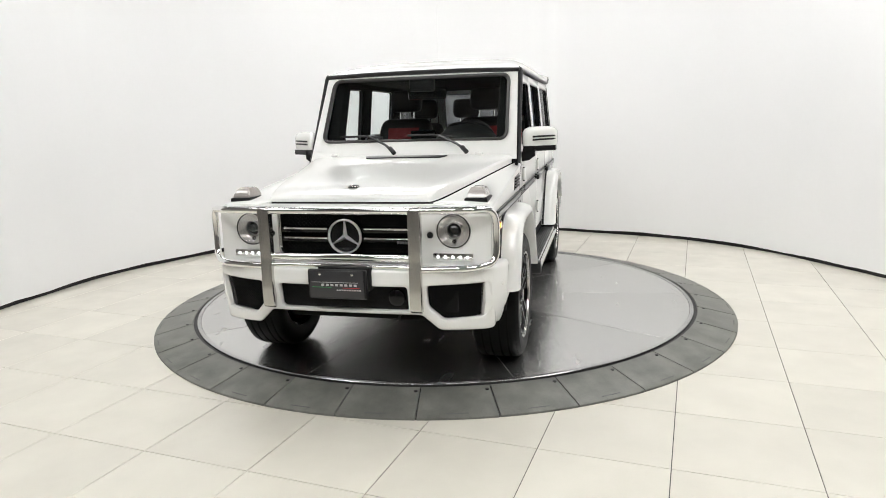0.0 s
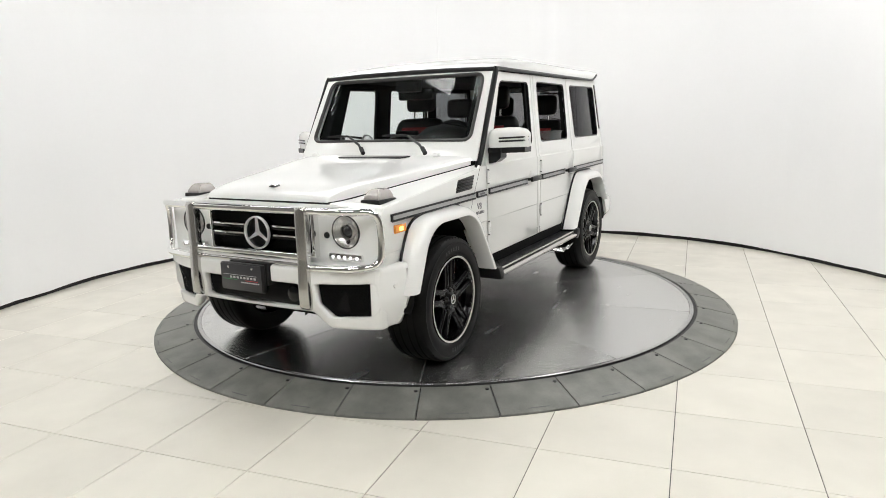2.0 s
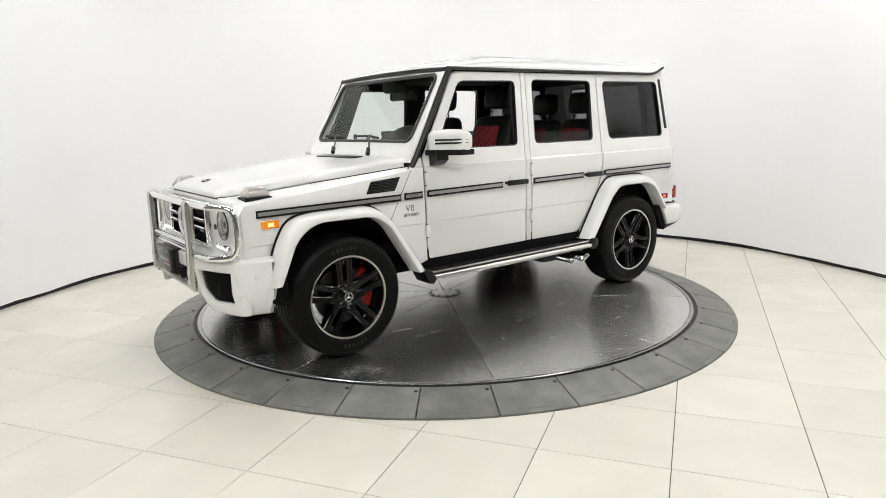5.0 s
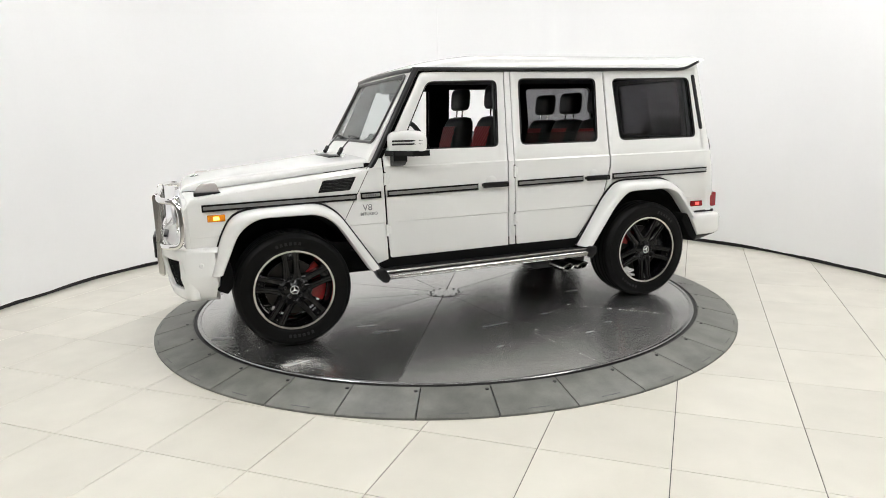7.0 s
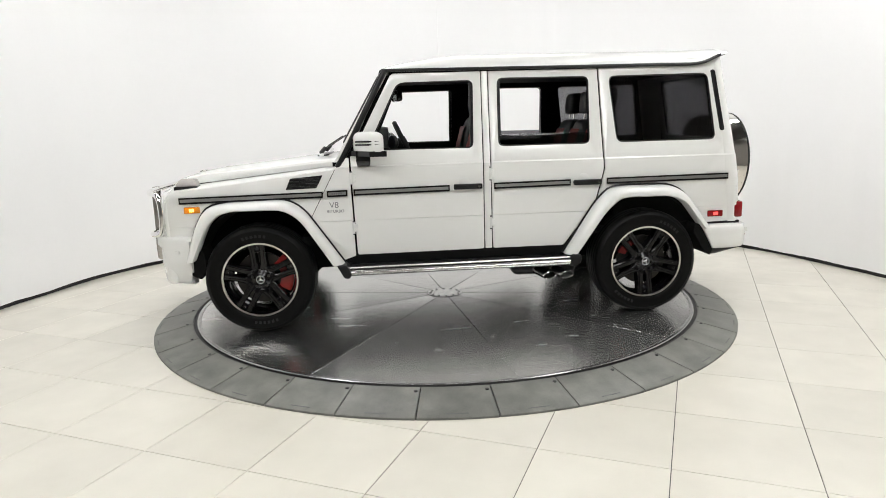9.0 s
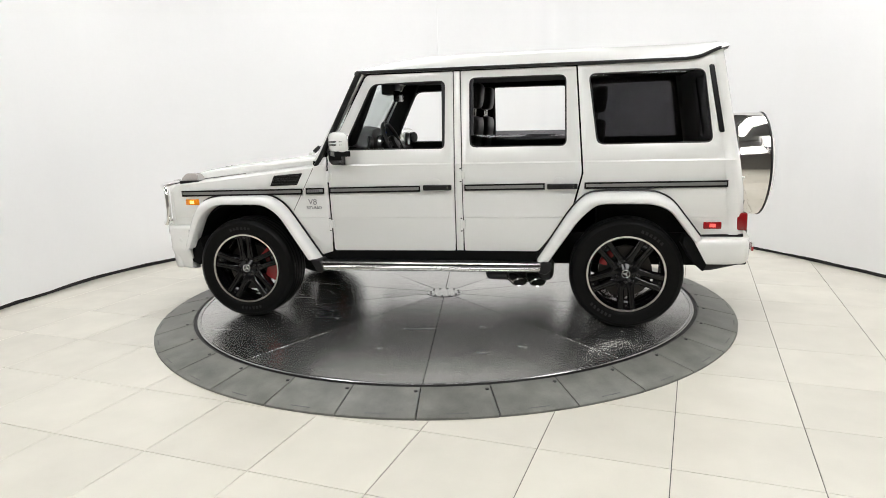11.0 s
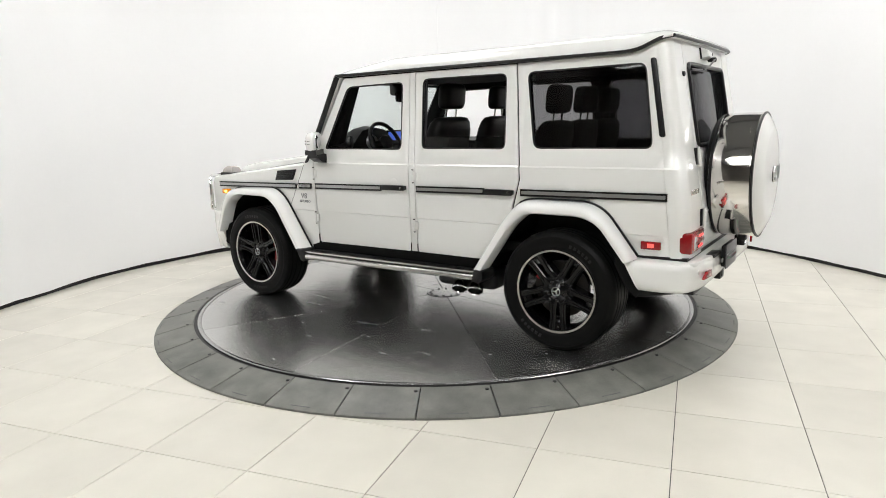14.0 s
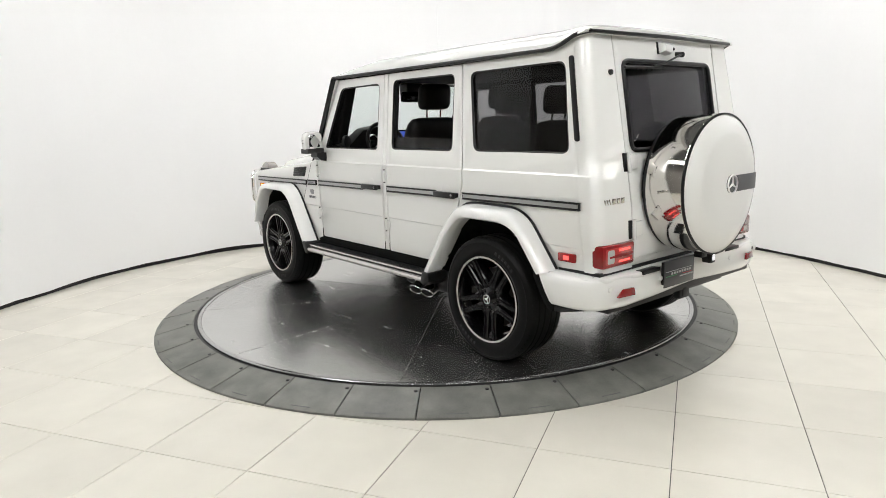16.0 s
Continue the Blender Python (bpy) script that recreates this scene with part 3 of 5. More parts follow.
def build_car():
    car = empty("car")
    tagged(car, "white boxy off-road car with black wheels and a chrome bull bar", "car")

    def P(name, bm, material, parent=None, label="", smooth=38):
        return part(name, bm, material, parent or car, label, (CX, CY, 0) if parent is None else (0, 0, 0), smooth)

    def both(name, make, material, parent=None, label="", smooth=38):
        return [P(name, make(), material, parent[0] if parent else None, label, smooth), P(name, flip(make()), material, parent[1] if parent else None, label, smooth)]

    # --- side panels ---
    win_f = rpoly([(-0.800, 1.279), (-1.037, 1.746), (-1.579, 1.753), (-1.570, 1.274)], (0.03, 0.05, 0.045, 0.04))
    win_r = rpoly([(-1.757, 1.281), (-1.757, 1.764), (-2.430, 1.762), (-2.436, 1.278)], 0.045)
    win_q = rpoly([(-2.645, 1.283), (-2.583, 1.760), (-3.335, 1.766), (-3.402, 1.281)], 0.05)
    door_f = rpoly([(-0.699, 0.522), (-0.679, 1.235), (-0.697, 1.262), (-0.995, 1.812), (-1.6365, 1.815), (-1.639, 0.527)], (0.02, 0, 0, 0.03, 0.01, 0.015))
    door_r = rpoly([(-1.705, 0.528), (-1.693, 1.815), (-2.497, 1.817), (-2.543, 1.086), (-2.470, 0.814), (-2.240, 0.527)], (0.015, 0.01, 0.01, 0.03, 0.03, 0.015))
    quarter = rpoly([(-2.254, 0.512), (-2.484, 0.812), (-2.5545, 1.086), (-2.508, 1.818), (-3.25, 1.826), (-3.394, 1.888), (-3.470, 1.243), (-3.532, 0.66), (-3.310, 0.655), (-3.165, 0.850), (-3.04, 0.91), (-2.64, 0.89), (-2.53, 0.80), (-2.325, 0.50)], 0.0)
    fender = rpoly([(0.62, 0.70), (0.62, 0.99), (0.59, 1.026), (0.45, 1.040), (-0.55, 1.150), (-0.61, 1.225), (-0.667, 1.230), (-0.687, 0.515), (-0.640, 0.500), (-0.535, 0.470), (-0.315, 0.815), (-0.195, 0.905), (0.255, 0.905), (0.39, 0.765), (0.47, 0.60), (0.50, 0.68)], 0.0)
    P_f = both("fender", lambda: side_plate([fender]), M_PAINT)
    D_f = both("front_door", lambda: side_plate([door_f, win_f]), M_PAINT)
    D_r = both("rear_door", lambda: side_plate([door_r, win_r]), M_PAINT)
    Q = both("quarter_panel", lambda: side_plate([quarter, win_q]), M_PAINT)
    # pillar strip between the doors, sill under them
    both("centre_pillar", lambda: side_plate([[(-1.55, 0.50), (-1.55, 1.82), (-1.78, 1.82), (-1.78, 0.50)], [(-1.57, 1.28), (-1.57, 1.74), (-1.575, 1.74), (-1.575, 1.28)]], 0.01, 0.001, 0.020), M_BLACK)
    both("pillar_cover", lambda: side_plate([[(-1.6465, 0.53), (-1.6435, 1.815), (-1.6865, 1.815), (-1.6980, 0.53)]], 0.018, 0.003), M_PAINT)
    both("sill", lambda: box(-2.27, -0.60, 0.74, 0.785, 0.44, 0.525, 0.008), M_BLACK)
    both("door_lining", lambda: side_plate([[(-0.68, 0.50), (-0.66, 1.16), (-0.99, 1.815), (-3.35, 1.83), (-3.45, 1.243), (-3.5, 0.95), (-2.6, 0.95), (-2.28, 0.50)], win_f, win_r, win_q], 0.03, 0.002, 0.024), M_HEADLINER)
    for pnl, lp in ((D_f, win_f), (D_r, win_r), (Q, win_q)):
        both("window_seal", lambda lp=lp: tube([(x, y_side(z) - 0.008, z) for x, z in lp], 0.0085, 6, closed=True), M_SATIN, pnl)
    both("window_pane", lambda: side_plate([rpoly([(-2.630, 1.27), (-2.57, 1.772), (-3.345, 1.778), (-3.415, 1.27)], 0.04)], 0.004, 0.001, 0.010), M_TINT, Q, "dark tinted privacy glass")
    both("window_pane", lambda: side_plate([rpoly([(-1.742, 1.22), (-1.748, 1.366), (-2.443, 1.360), (-2.45, 1.22)], (0, 0.04, 0.04, 0))], 0.004, 0.001, 0.012), M_TINT, D_r, "tinted glass wound most of the way down")
    # handles, hinges, mouldings, vents, badges, lamps on the sides
    for pnl, x in ((D_f, -1.52), (D_r, -2.41)):
        hd = both("door_handle", lambda x=x: join(box(x - 0.105, x + 0.105, 0.822, 0.844, 0.979, 1.019, 0.008), box(x + 0.07, x + 0.1, 0.79, 0.83, 0.988, 1.01, 0.004), box(x - 0.1, x - 0.045, 0.79, 0.83, 0.984, 1.014, 0.004)), M_SATIN, pnl, "black pull handle with a push button")
        both("lock_button", lambda x=x: moved(cap_lathe([(0.001, 0.844), (0.010, 0.844), (0.012, 0.840), (0.012, 0.83)], 16), Matrix.Translation((x - 0.08, 0, 0.999))), M_STEEL, hd)
        both("handle_recess", lambda x=x: side_plate([circle(x + 0.02, 1.018, 0.045, 24)], 0.004, 0.0008, -0.0015), M_PAINT, pnl)
    for pnl, x in ((P_f, -0.680), (D_r, -1.688)):
        for z in (1.085, 0.725):
            both("door_hinge", lambda x=x, z=z: join(tube([(x, 0.806, z - 0.042), (x, 0.806, z + 0.042)], 0.010, 8), box(x - 0.03, x + 0.001, 0.79, 0.806, z - 0.03, z + 0.03, 0.003)), M_PAINT, pnl)
            both("hinge_pin", lambda x=x, z=z: join(tube([(x, 0.806, z - 0.050), (x, 0.806, z - 0.043)], 0.007, 6), tube([(x, 0.806, z + 0.043), (x, 0.806, z + 0.050)], 0.007, 6)), M_BLACK, pnl)
    for pnl, x0, x1, z0, z1 in ((P_f, 0.53, -0.47, 0.966, 0.976), (P_f, -0.505, -0.645, 0.979, 0.981), (D_f, -0.695, -1.385, 0.983, 0.990), (D_r, -1.718, -2.285, 0.994, 0.999), (Q, -2.565, -3.50, 1.001, 1.006)):
        def bar(zo, h, d, x0=x0, x1=x1, z0=z0, z1=z1, e=0.0):
            bm = box(0, 1, 0.79, 0.797 + d, -h, h)
            for v in bm.verts:
                u = v.co.x
                v.co.x = (x0 - e) + (x1 + e - x0 + e) * u
                v.co.z += z0 + (z1 - z0) * u + zo
            bmesh.ops.bevel(bm, geom=bm.edges[:], offset=0.003, segments=2, affect="EDGES")
            bmesh.ops.recalc_face_normals(bm, faces=bm.faces)
            return bm
        mo = both("side_moulding", lambda: bar(0, 0.020, 0.012), M_SATIN, pnl, "black rub strip with a silver insert")
        both("moulding_insert", lambda: bar(0.001, 0.0075, 0.016, e=0.01), M_SILVER, mo)
    both("badge_bars", lambda: join(*[box(-0.545 - k * 0.016, -0.535 - k * 0.016, 0.80, 0.8155, 0.974, 0.988, 0.001) for k in range(5)]), M_GREYTEXT, P_f, "small raised badge as plain bars")
    vent = rpoly([(-0.212, 1.018), (-0.248, 1.098), (-0.478, 1.114), (-0.430, 1.024)], 0.008)
    vn = both("air_vent", lambda: side_plate([vent], 0.012, 0.002, -0.004), M_SATIN, P_f, "black louvred vent")
    for k in range(4):
        z = 1.036 + 0.019 * k
        both("louvre", lambda z=z, k=k: box(-0.228 - 0.008 * k - 0.20, -0.228 - 0.008 * k, 0.798, 0.810, z - 0.0045, z + 0.0045, 0.003), M_BLACK, vn)
    P("lettering", letters("V8", 0.062, 0.0015, Matrix.Translation((-0.547, 0.799, 0.876)) @ Matrix.Rotation(math.pi, 4, "Z") @ Matrix.Rotation(math.pi / 2, 4, "X")), M_GREYTEXT, P_f[0], smooth=0)
    P("lettering", letters("BITURBO", 0.030, 0.0015, Matrix.Translation((-0.557, 0.799, 0.842)) @ Matrix.Rotation(math.pi, 4, "Z") @ Matrix.Rotation(math.pi / 2, 4, "X")), M_GREYTEXT, P_f[0], smooth=0)
    both("panel_seam", lambda: tube([(-0.565, 0.796, 1.15), (-0.385, 0.796, 0.82)], 0.0025, 5), M_BLACK, P_f)
    mk = both("front_marker_lamp", lambda: box(0.395, 0.505, 0.79, 0.812, 0.876, 0.922, 0.006), M_AMBER, P_f, "lit amber side marker lamp")
    both("lit_bulb", lambda: box(0.432, 0.468, 0.80, 0.8145, 0.887, 0.911, 0.004), M_AMBERGLOW, mk)
    mk = both("rear_marker_lamp", lambda: box(-3.475, -3.358, 0.79, 0.812, 0.698, 0.746, 0.006), M_REDLENS, Q, "lit red side marker lamp")
    both("lit_bulb", lambda: box(-3.437, -3.397, 0.80, 0.8145, 0.710, 0.735, 0.004), M_REDGLOW, mk)
    # flares
    ff_out = [(0.512, 0.535), (0.432, 0.785), (0.355, 0.914), (0.225, 0.945), (-0.215, 0.953), (-0.335, 0.875), (-0.608, 0.468)]
    ff_in = [(0.443, 0.545), (0.382, 0.683), (0.325, 0.812), (0.205, 0.890), (-0.195, 0.888), (-0.308, 0.812), (-0.525, 0.470)]
    fr_out = [(-2.232, 0.472), (-2.474, 0.847), (-2.578, 0.950), (-2.684, 0.962), (-3.040, 0.958), (-3.148, 0.905), (-3.345, 0.642)]
    fr_in = [(-2.316, 0.472), (-2.539, 0.792), (-2.644, 0.878), (-2.72, 0.884), (-3.020, 0.882), (-3.128, 0.838), (-3.289, 0.625)]
    for outer, inner, pnl in ((ff_out, ff_in, P_f), (fr_out, fr_in, Q)):
        fl = both("wheel_flare", lambda: flare(outer, inner), M_PAINT, pnl, smooth=50)
        both("flare_seal", lambda: tube([(p.x, 0.802, p.z + 0.004) for p in fine_line(rounded([(x, 0, z) for x, z in outer], 0.09, 6, False), 40)], 0.009, 6), M_SATIN, fl)
    for x0 in (0.0, -2.85):
        both("wheel_housing", lambda x0=x0: loft([[(x0 + r * math.cos(t), y, 0.40 + r * math.sin(t) * 1.02) for y, r in ((0.46, 0.47), (0.80, 0.50), (0.80, 0.51), (0.44, 0.48))] for t in (math.radians(20 + 140 * k / 20) for k in range(21))], True, True), M_HEADLINER)
        both("housing_wall", lambda x0=x0: box(x0 - 0.5, x0 + 0.46, 0.43, 0.45, 0.45, 0.9), M_HEADLINER)
    both("arch_liner", lambda: plate([rpoly([(-3.23, 0.66), (-3.34, 0.645), (-3.385, 0.47), (-3.36, 0.41), (-3.30, 0.46), (-3.22, 0.60)], 0.01)], 0.26, 0.006, lambda u, v, w: (u, 0.735 + w, v)), M_HEADLINER)
    both("arch_liner", lambda: plate([rpoly([(0.40, 0.62), (0.47, 0.56), (0.485, 0.43), (0.42, 0.40), (0.375, 0.46), (0.385, 0.58)], 0.01)], 0.24, 0.006, lambda u, v, w: (u, 0.715 + w, v)), M_HEADLINER)
    # rear corners
    def corner():
        rings = []
        for z in (0.655, 0.774, 0.782, 0.97, 1.163, 1.173, 1.3, 1.45, 1.6, 1.75, 1.892):
            r, xr, y = 0.072, x_rear(z), y_side(z)
            ring = [(lerp([(0.66, -3.525), (1.243, -3.462), (1.828, -3.384), (1.90, -3.386)], z), y, z)] + [(xr + r - r * math.sin(a), y - r + r * math.cos(a), z) for a in (math.pi / 2 * j / 8 for j in range(9))]
            ring += [(xr, 0.514, z), (xr + 0.02, 0.514, z), (xr + 0.07, y - 0.03, z)]
            rings.append(ring)
        return loft(rings)
    RC = both("rear_corner", corner, M_PAINT)
    both("air_slot", lambda: side_plate([rpoly([(-3.358, 1.790), (-3.392, 1.790), (-3.472, 1.345), (-3.437, 1.345)], 0.016)], 0.014, 0.003, -0.006), M_SATIN, RC, "black extraction slot")

    # --- roof ---
    def roof():
        rings = []
        xs = [-0.925, -0.94, -0.97, -1.03, -1.12, -1.25, -1.45, -1.8, -2.3, -2.8, -3.1, -3.24, -3.34, -3.42, -3.46, -3.475]
        for x in xs:
            f = min(1, max(0, (-0.925 - x) / 0.55)) ** 0.55
            r = 1 if x > -3.4 else 1 - ((-3.4 - x) / 0.085) ** 2 * 0.55
            g = 1.836 if x > -3.24 else 1.836 + 0.062 * ((-3.24 - x) / 0.22)
            top = 1.842 + (1.958 - 1.842) * f * 1.0
            top = g + max(0.006, (top - g)) * r
            ring = []
            for y, u in ((0.752, 0.0), (0.750, 0.14), (0.738, 0.34), (0.705, 0.60), (0.64, 0.82), (0.50, 0.93), (0.25, 0.985), (0.0, 1.0)):
                ring.append((x, y * (0.985 if x > -0.95 else 1), g + (top - g) * u))
            ring += [(p[0], -p[1], p[2]) for p in ring[-2::-1]]
            ring += [(x, -0.70, g - 0.004), (x, 0.70, g - 0.004)]
            rings.append(ring)
        return loft(rings)
    rf = P("roof", roof(), M_PAINT, smooth=50)
    P("headliner", box(-3.40, -0.98, -0.68, 0.68, 1.800, 1.826, 0.005), M_HEADLINER, rf)
    both("rain_gutter", lambda: tube([(-0.93, 0.748, 1.833), (-3.22, 0.752, 1.831), (-3.30, 0.752, 1.842), (-3.42, 0.75, 1.893), (-3.475, 0.70, 1.905)], 0.0115, 8, 0.04), M_SATIN, (rf, rf))
    P("rear_gutter", tube([(-3.475, 0.70, 1.905), (-3.49, 0.60, 1.903), (-3.495, 0, 1.908), (-3.49, -0.60, 1.903), (-3.475, -0.70, 1.905)], 0.0105, 8), M_SATIN, rf)
    P("header_trim", tube([(-0.930, 0.748, 1.822), (-0.922, 0.4, 1.832), (-0.918, 0.0, 1.835), (-0.922, -0.4, 1.832), (-0.930, -0.748, 1.822)], 0.018, 8), M_SATIN, rf)
    both("pillar_trim", lambda: tube([(-0.575, 0.775, 1.150), (-0.63, 0.772, 1.235), (-0.940, 0.752, 1.812), (-0.95, 0.748, 1.826)], 0.021, 10, 0.02), M_SATIN)

    # --- windscreen ---
    def ws(u, v, w):
        return (-0.598 - 0.590 * (v - 1.22) + w + 0.010 * (1 - (u / 0.76) ** 2), u, v)
    cutu = [(0, -0.6 + 0.15 * k) for k in range(9)]
    frame_out = [(-0.768, 1.20), (0.768, 1.20), (0.738, 1.820), (-0.738, 1.820)]
    hole = rpoly([(-0.690, 1.338), (0.690, 1.338), (0.676, 1.792), (-0.676, 1.792)], 0.06, 6)
    wf = P("windscreen_frame", plate([frame_out, hole], 0.05, 0.006, ws, cutu), M_PAINT)
    P("windscreen_seal", tube([ws(u, v, 0.026) for u, v in hole], 0.014, 8, closed=True, flat=0.8), M_DARKFRAME, wf)
    P("windscreen", plate([rpoly([(-0.685, 1.343), (0.685, 1.343), (0.671, 1.787), (-0.671, 1.787)], 0.055, 6)], 0.004, 0.001, lambda u, v, w: ws(u, v, w + 0.018), cutu), M_CLEAR, wf, "clear windscreen glass")
    for y0 in (-0.09, 0.43):
        wi = P("wiper", tube([(-0.455, y0, 1.272), (-0.51, y0 - 0.07, 1.315), (-0.60, y0 - 0.22, 1.372)], 0.009, 8, flat=0.7), M_SATIN)
        P("wiper_pivot", tube([(-0.445, y0 + 0.014, 1.258), (-0.475, y0 - 0.025, 1.292)], 0.016, 10), M_BLACK, wi)
        P("wiper_blade", tube([ws(y0 - 0.13, 1.362, 0.045), ws(y0 - 0.28, 1.376, 0.047), ws(y0 - 0.46, 1.374, 0.045)], 0.008, 6), M_BLACK, wi)
    both("washer_jet", lambda: box(-0.47, -0.44, 0.50, 0.55, 1.235, 1.256, 0.005), M_PAINT)

    # --- bonnet and front end ---
    zc = [(0.650, 1.074), (0.642, 1.088), (0.615, 1.104), (0.54, 1.126), (0.40, 1.146), (0.0, 1.184), (-0.4, 1.226), (-0.58, 1.240)]
    ze = [(0.70, 1.054), (0.60, 1.054), (0.50, 1.060), (-0.58, 1.178)]
    def w_at(x):
        return 0.460 + (0.70 - x) * 0.222
    def bonnet():
        rings = []
        for x in (0.650, 0.648, 0.642, 0.630, 0.615, 0.57, 0.54, 0.4, 0.2, 0.0, -0.2, -0.4, -0.5, -0.575):
            w, c, e = w_at(x), lerp(zc, x), lerp(ze, x)
            ring = [(x, w * k, c - d) for k, d in ((0.0, 0.0), (0.35, 0.002), (0.65, 0.006), (0.85, 0.010), (0.955, 0.014), (0.985, 0.020))]
            ring += [(x, w, max(c - 0.034, min(e, c - 0.022) + 0.002)), (x, w, min(e, c - 0.022))]
            ring = [(p[0], -p[1], p[2]) for p in ring[:0:-1]] + ring
            rings.append(ring)
        return loft(rings, True, True)
    bn = P("bonnet", bonnet(), M_PAINT, smooth=32)
    P("badge_base", moved(cap_lathe([(0.0005, 0.0015), (0.031, 0.001), (0.033, -0.004)], 28, "x"), Matrix.Translation((0.550, 0, 1.1265)) @ Matrix.Rotation(-radians(84), 4, "Y")), M_BLACK, bn)
    P("bonnet_badge", moved(star(0.030, 0.003, 0.003), Matrix.Translation((0.550, 0, 1.127)) @ Matrix.Rotation(-radians(84), 4, "Y")), M_CHROME, bn)
    P("cowl_grille", plate([rpoly([(-0.30, -0.49), (0.30, -0.49), (0.27, -0.40), (-0.27, -0.40)], 0.01)], 0.008, 0.001, lambda u, v, w: (v, u, lerp(zc, v) + 0.002 + w), ((0, 0.0),)), M_SATIN, bn)
    P("bonnet_gap", box(0.58, 0.642, -0.462, 0.462, 1.038, 1.053), M_BLACK, bn)
    def fender_top():
        rings = []
        for x in (0.640, 0.635, 0.615, 0.58, 0.5, 0.3, 0.1, -0.1, -0.3, -0.5, -0.60):
            e = lerp(ze, x) - 0.004
            o = lerp([(0.64, 0.985), (0.62, 1.018), (0.58, 1.036), (0.5, 1.043), (-0.6, 1.160)], x)
            wi = w_at(x) + 0.004
            ring = [(x, wi - 0.02, e - 0.05), (x, wi, e - 0.006), (x, wi + 0.006, e), (x, wi * 0.5 + 0.38, (e + o) / 2 + 0.006), (x, 0.755, o + 0.004), (x, 0.785, o - 0.006), (x, 0.797, o - 0.030), (x, 0.780, o - 0.06)]
            rings.append(ring)
        return loft(rings)
    ft = both("fender_top", fender_top, M_PAINT, smooth=40)
    def indicator(kind):
        if kind == 0:
            return loft([[(0.49 + sx * a, 0.697 + sy * b, z) for sx, sy in ((-1, -1), (1, -1), (1, 1), (-1, 1))] for a, b, z in ((0.082, 0.062, 1.036), (0.082, 0.062, 1.060), (0.078, 0.057, 1.064))])
        rings = []
        for a0, a1, b, z in ((0.075, 0.075, 0.055, 1.062), (0.070, 0.066, 0.050, 1.085), (0.062, 0.048, 0.040, 1.108), (0.050, 0.030, 0.030, 1.119)):
            rings.append([(0.49 - a0, 0.697 - b, z), (0.49 + a1, 0.697 - b, z), (0.49 + a1, 0.697 + b, z), (0.49 - a0, 0.697 + b, z)])
        bm = loft(rings)
        bmesh.ops.bevel(bm, geom=[e for e in bm.edges if e.calc_face_angle(0) > 0.6], offset=0.006, segments=2, affect="EDGES")
        return bm
    ind = both("indicator_base", lambda: indicator(0), M_BLACK, ft)
    both("indicator_lens", lambda: indicator(1), M_LENS, ft, "clear ribbed indicator lens")

    def face(u, v, w):
        return (0.645 + w - 0.10 * max(0, abs(u) - 0.66) ** 1.0, u, v)
    cut_face = [(0, y) for y in (-0.75, -0.66, 0.66, 0.75)]
    P("front_panel", plate([rpoly([(-0.79, 0.705), (0.79, 0.705), (0.79, 0.99), (0.765, 1.030), (0.47, 1.041), (-0.47, 1.041), (-0.765, 1.030), (-0.79, 0.99)], 0.01), circle(0.59, 0.898, 0.090, 40), circle(-0.59, 0.898, 0.090, 40), rect(-0.40, 0.40, 0.75, 1.02)], 0.03, 0.006, face, cut_face), M_PAINT)
    both("tow_eye_cap", lambda: moved(cap_lathe([(0.001, 0.668), (0.016, 0.668), (0.018, 0.66)], 16, "x"), Matrix.Translation((0, 0.462, 0.875))), M_BLACK)
    hl = both("headlamp", lambda: moved(lathe([(0.089, 0.55), (0.093, 0.655), (0.091, 0.665), (0.087, 0.665), (0.085, 0.655), (0.085, 0.55)], 40, "x", True), Matrix.Translation((0, 0.59, 0.898))), M_SATIN, None, "round clear headlamp")
    both("reflector_bowl", lambda: moved(lathe([(0.085, 0.662), (0.076, 0.650), (0.060, 0.638), (0.047, 0.630), (0.045, 0.650), (0.041, 0.654), (0.039, 0.648)], 40, "x"), Matrix.Translation((0, 0.59, 0.898))), M_BOWL, hl)
    both("projector_lens", lambda: moved(cap_lathe([(0.0005, 0.656), (0.012, 0.654), (0.024, 0.648), (0.034, 0.638), (0.040, 0.62)], 32, "x"), Matrix.Translation((0, 0.59, 0.900))), M_PROJ, hl)
    both("lamp_back", lambda: moved(cap_lathe([(0.001, 0.60), (0.08, 0.58)], 32, "x"), Matrix.Translation((0, 0.59, 0.898))), M_BOWL, hl)
    both("lamp_spot", lambda: moved(cap_lathe([(0.0005, 0.648), (0.011, 0.646), (0.011, 0.60)], 16, "x"), Matrix.Translation((0, 0.59, 0.840))), M_BLACK, hl)
    both("lamp_cover", lambda: moved(cap_lathe([(0.0005, 0.678), (0.03, 0.676), (0.06, 0.671), (0.080, 0.664)], 32, "x"), Matrix.Translation((0, 0.59, 0.898))), M_LAMPGLASS, hl)
    dr = both("daytime_lamp", lambda: box(0.640, 0.676, 0.476, 0.698, 0.740, 0.782, 0.008), M_CHROME, None, "chrome strip of lit white lamps")
    for k in range(5):
        both("lit_lamp", lambda k=k: moved(cap_lathe([(0.0005, 0.677), (0.006, 0.676), (0.0095, 0.673), (0.0095, 0.66)], 14, "x"), Matrix.Translation((0.004, 0.507 + k * 0.040, 0.761))), M_LED, dr)
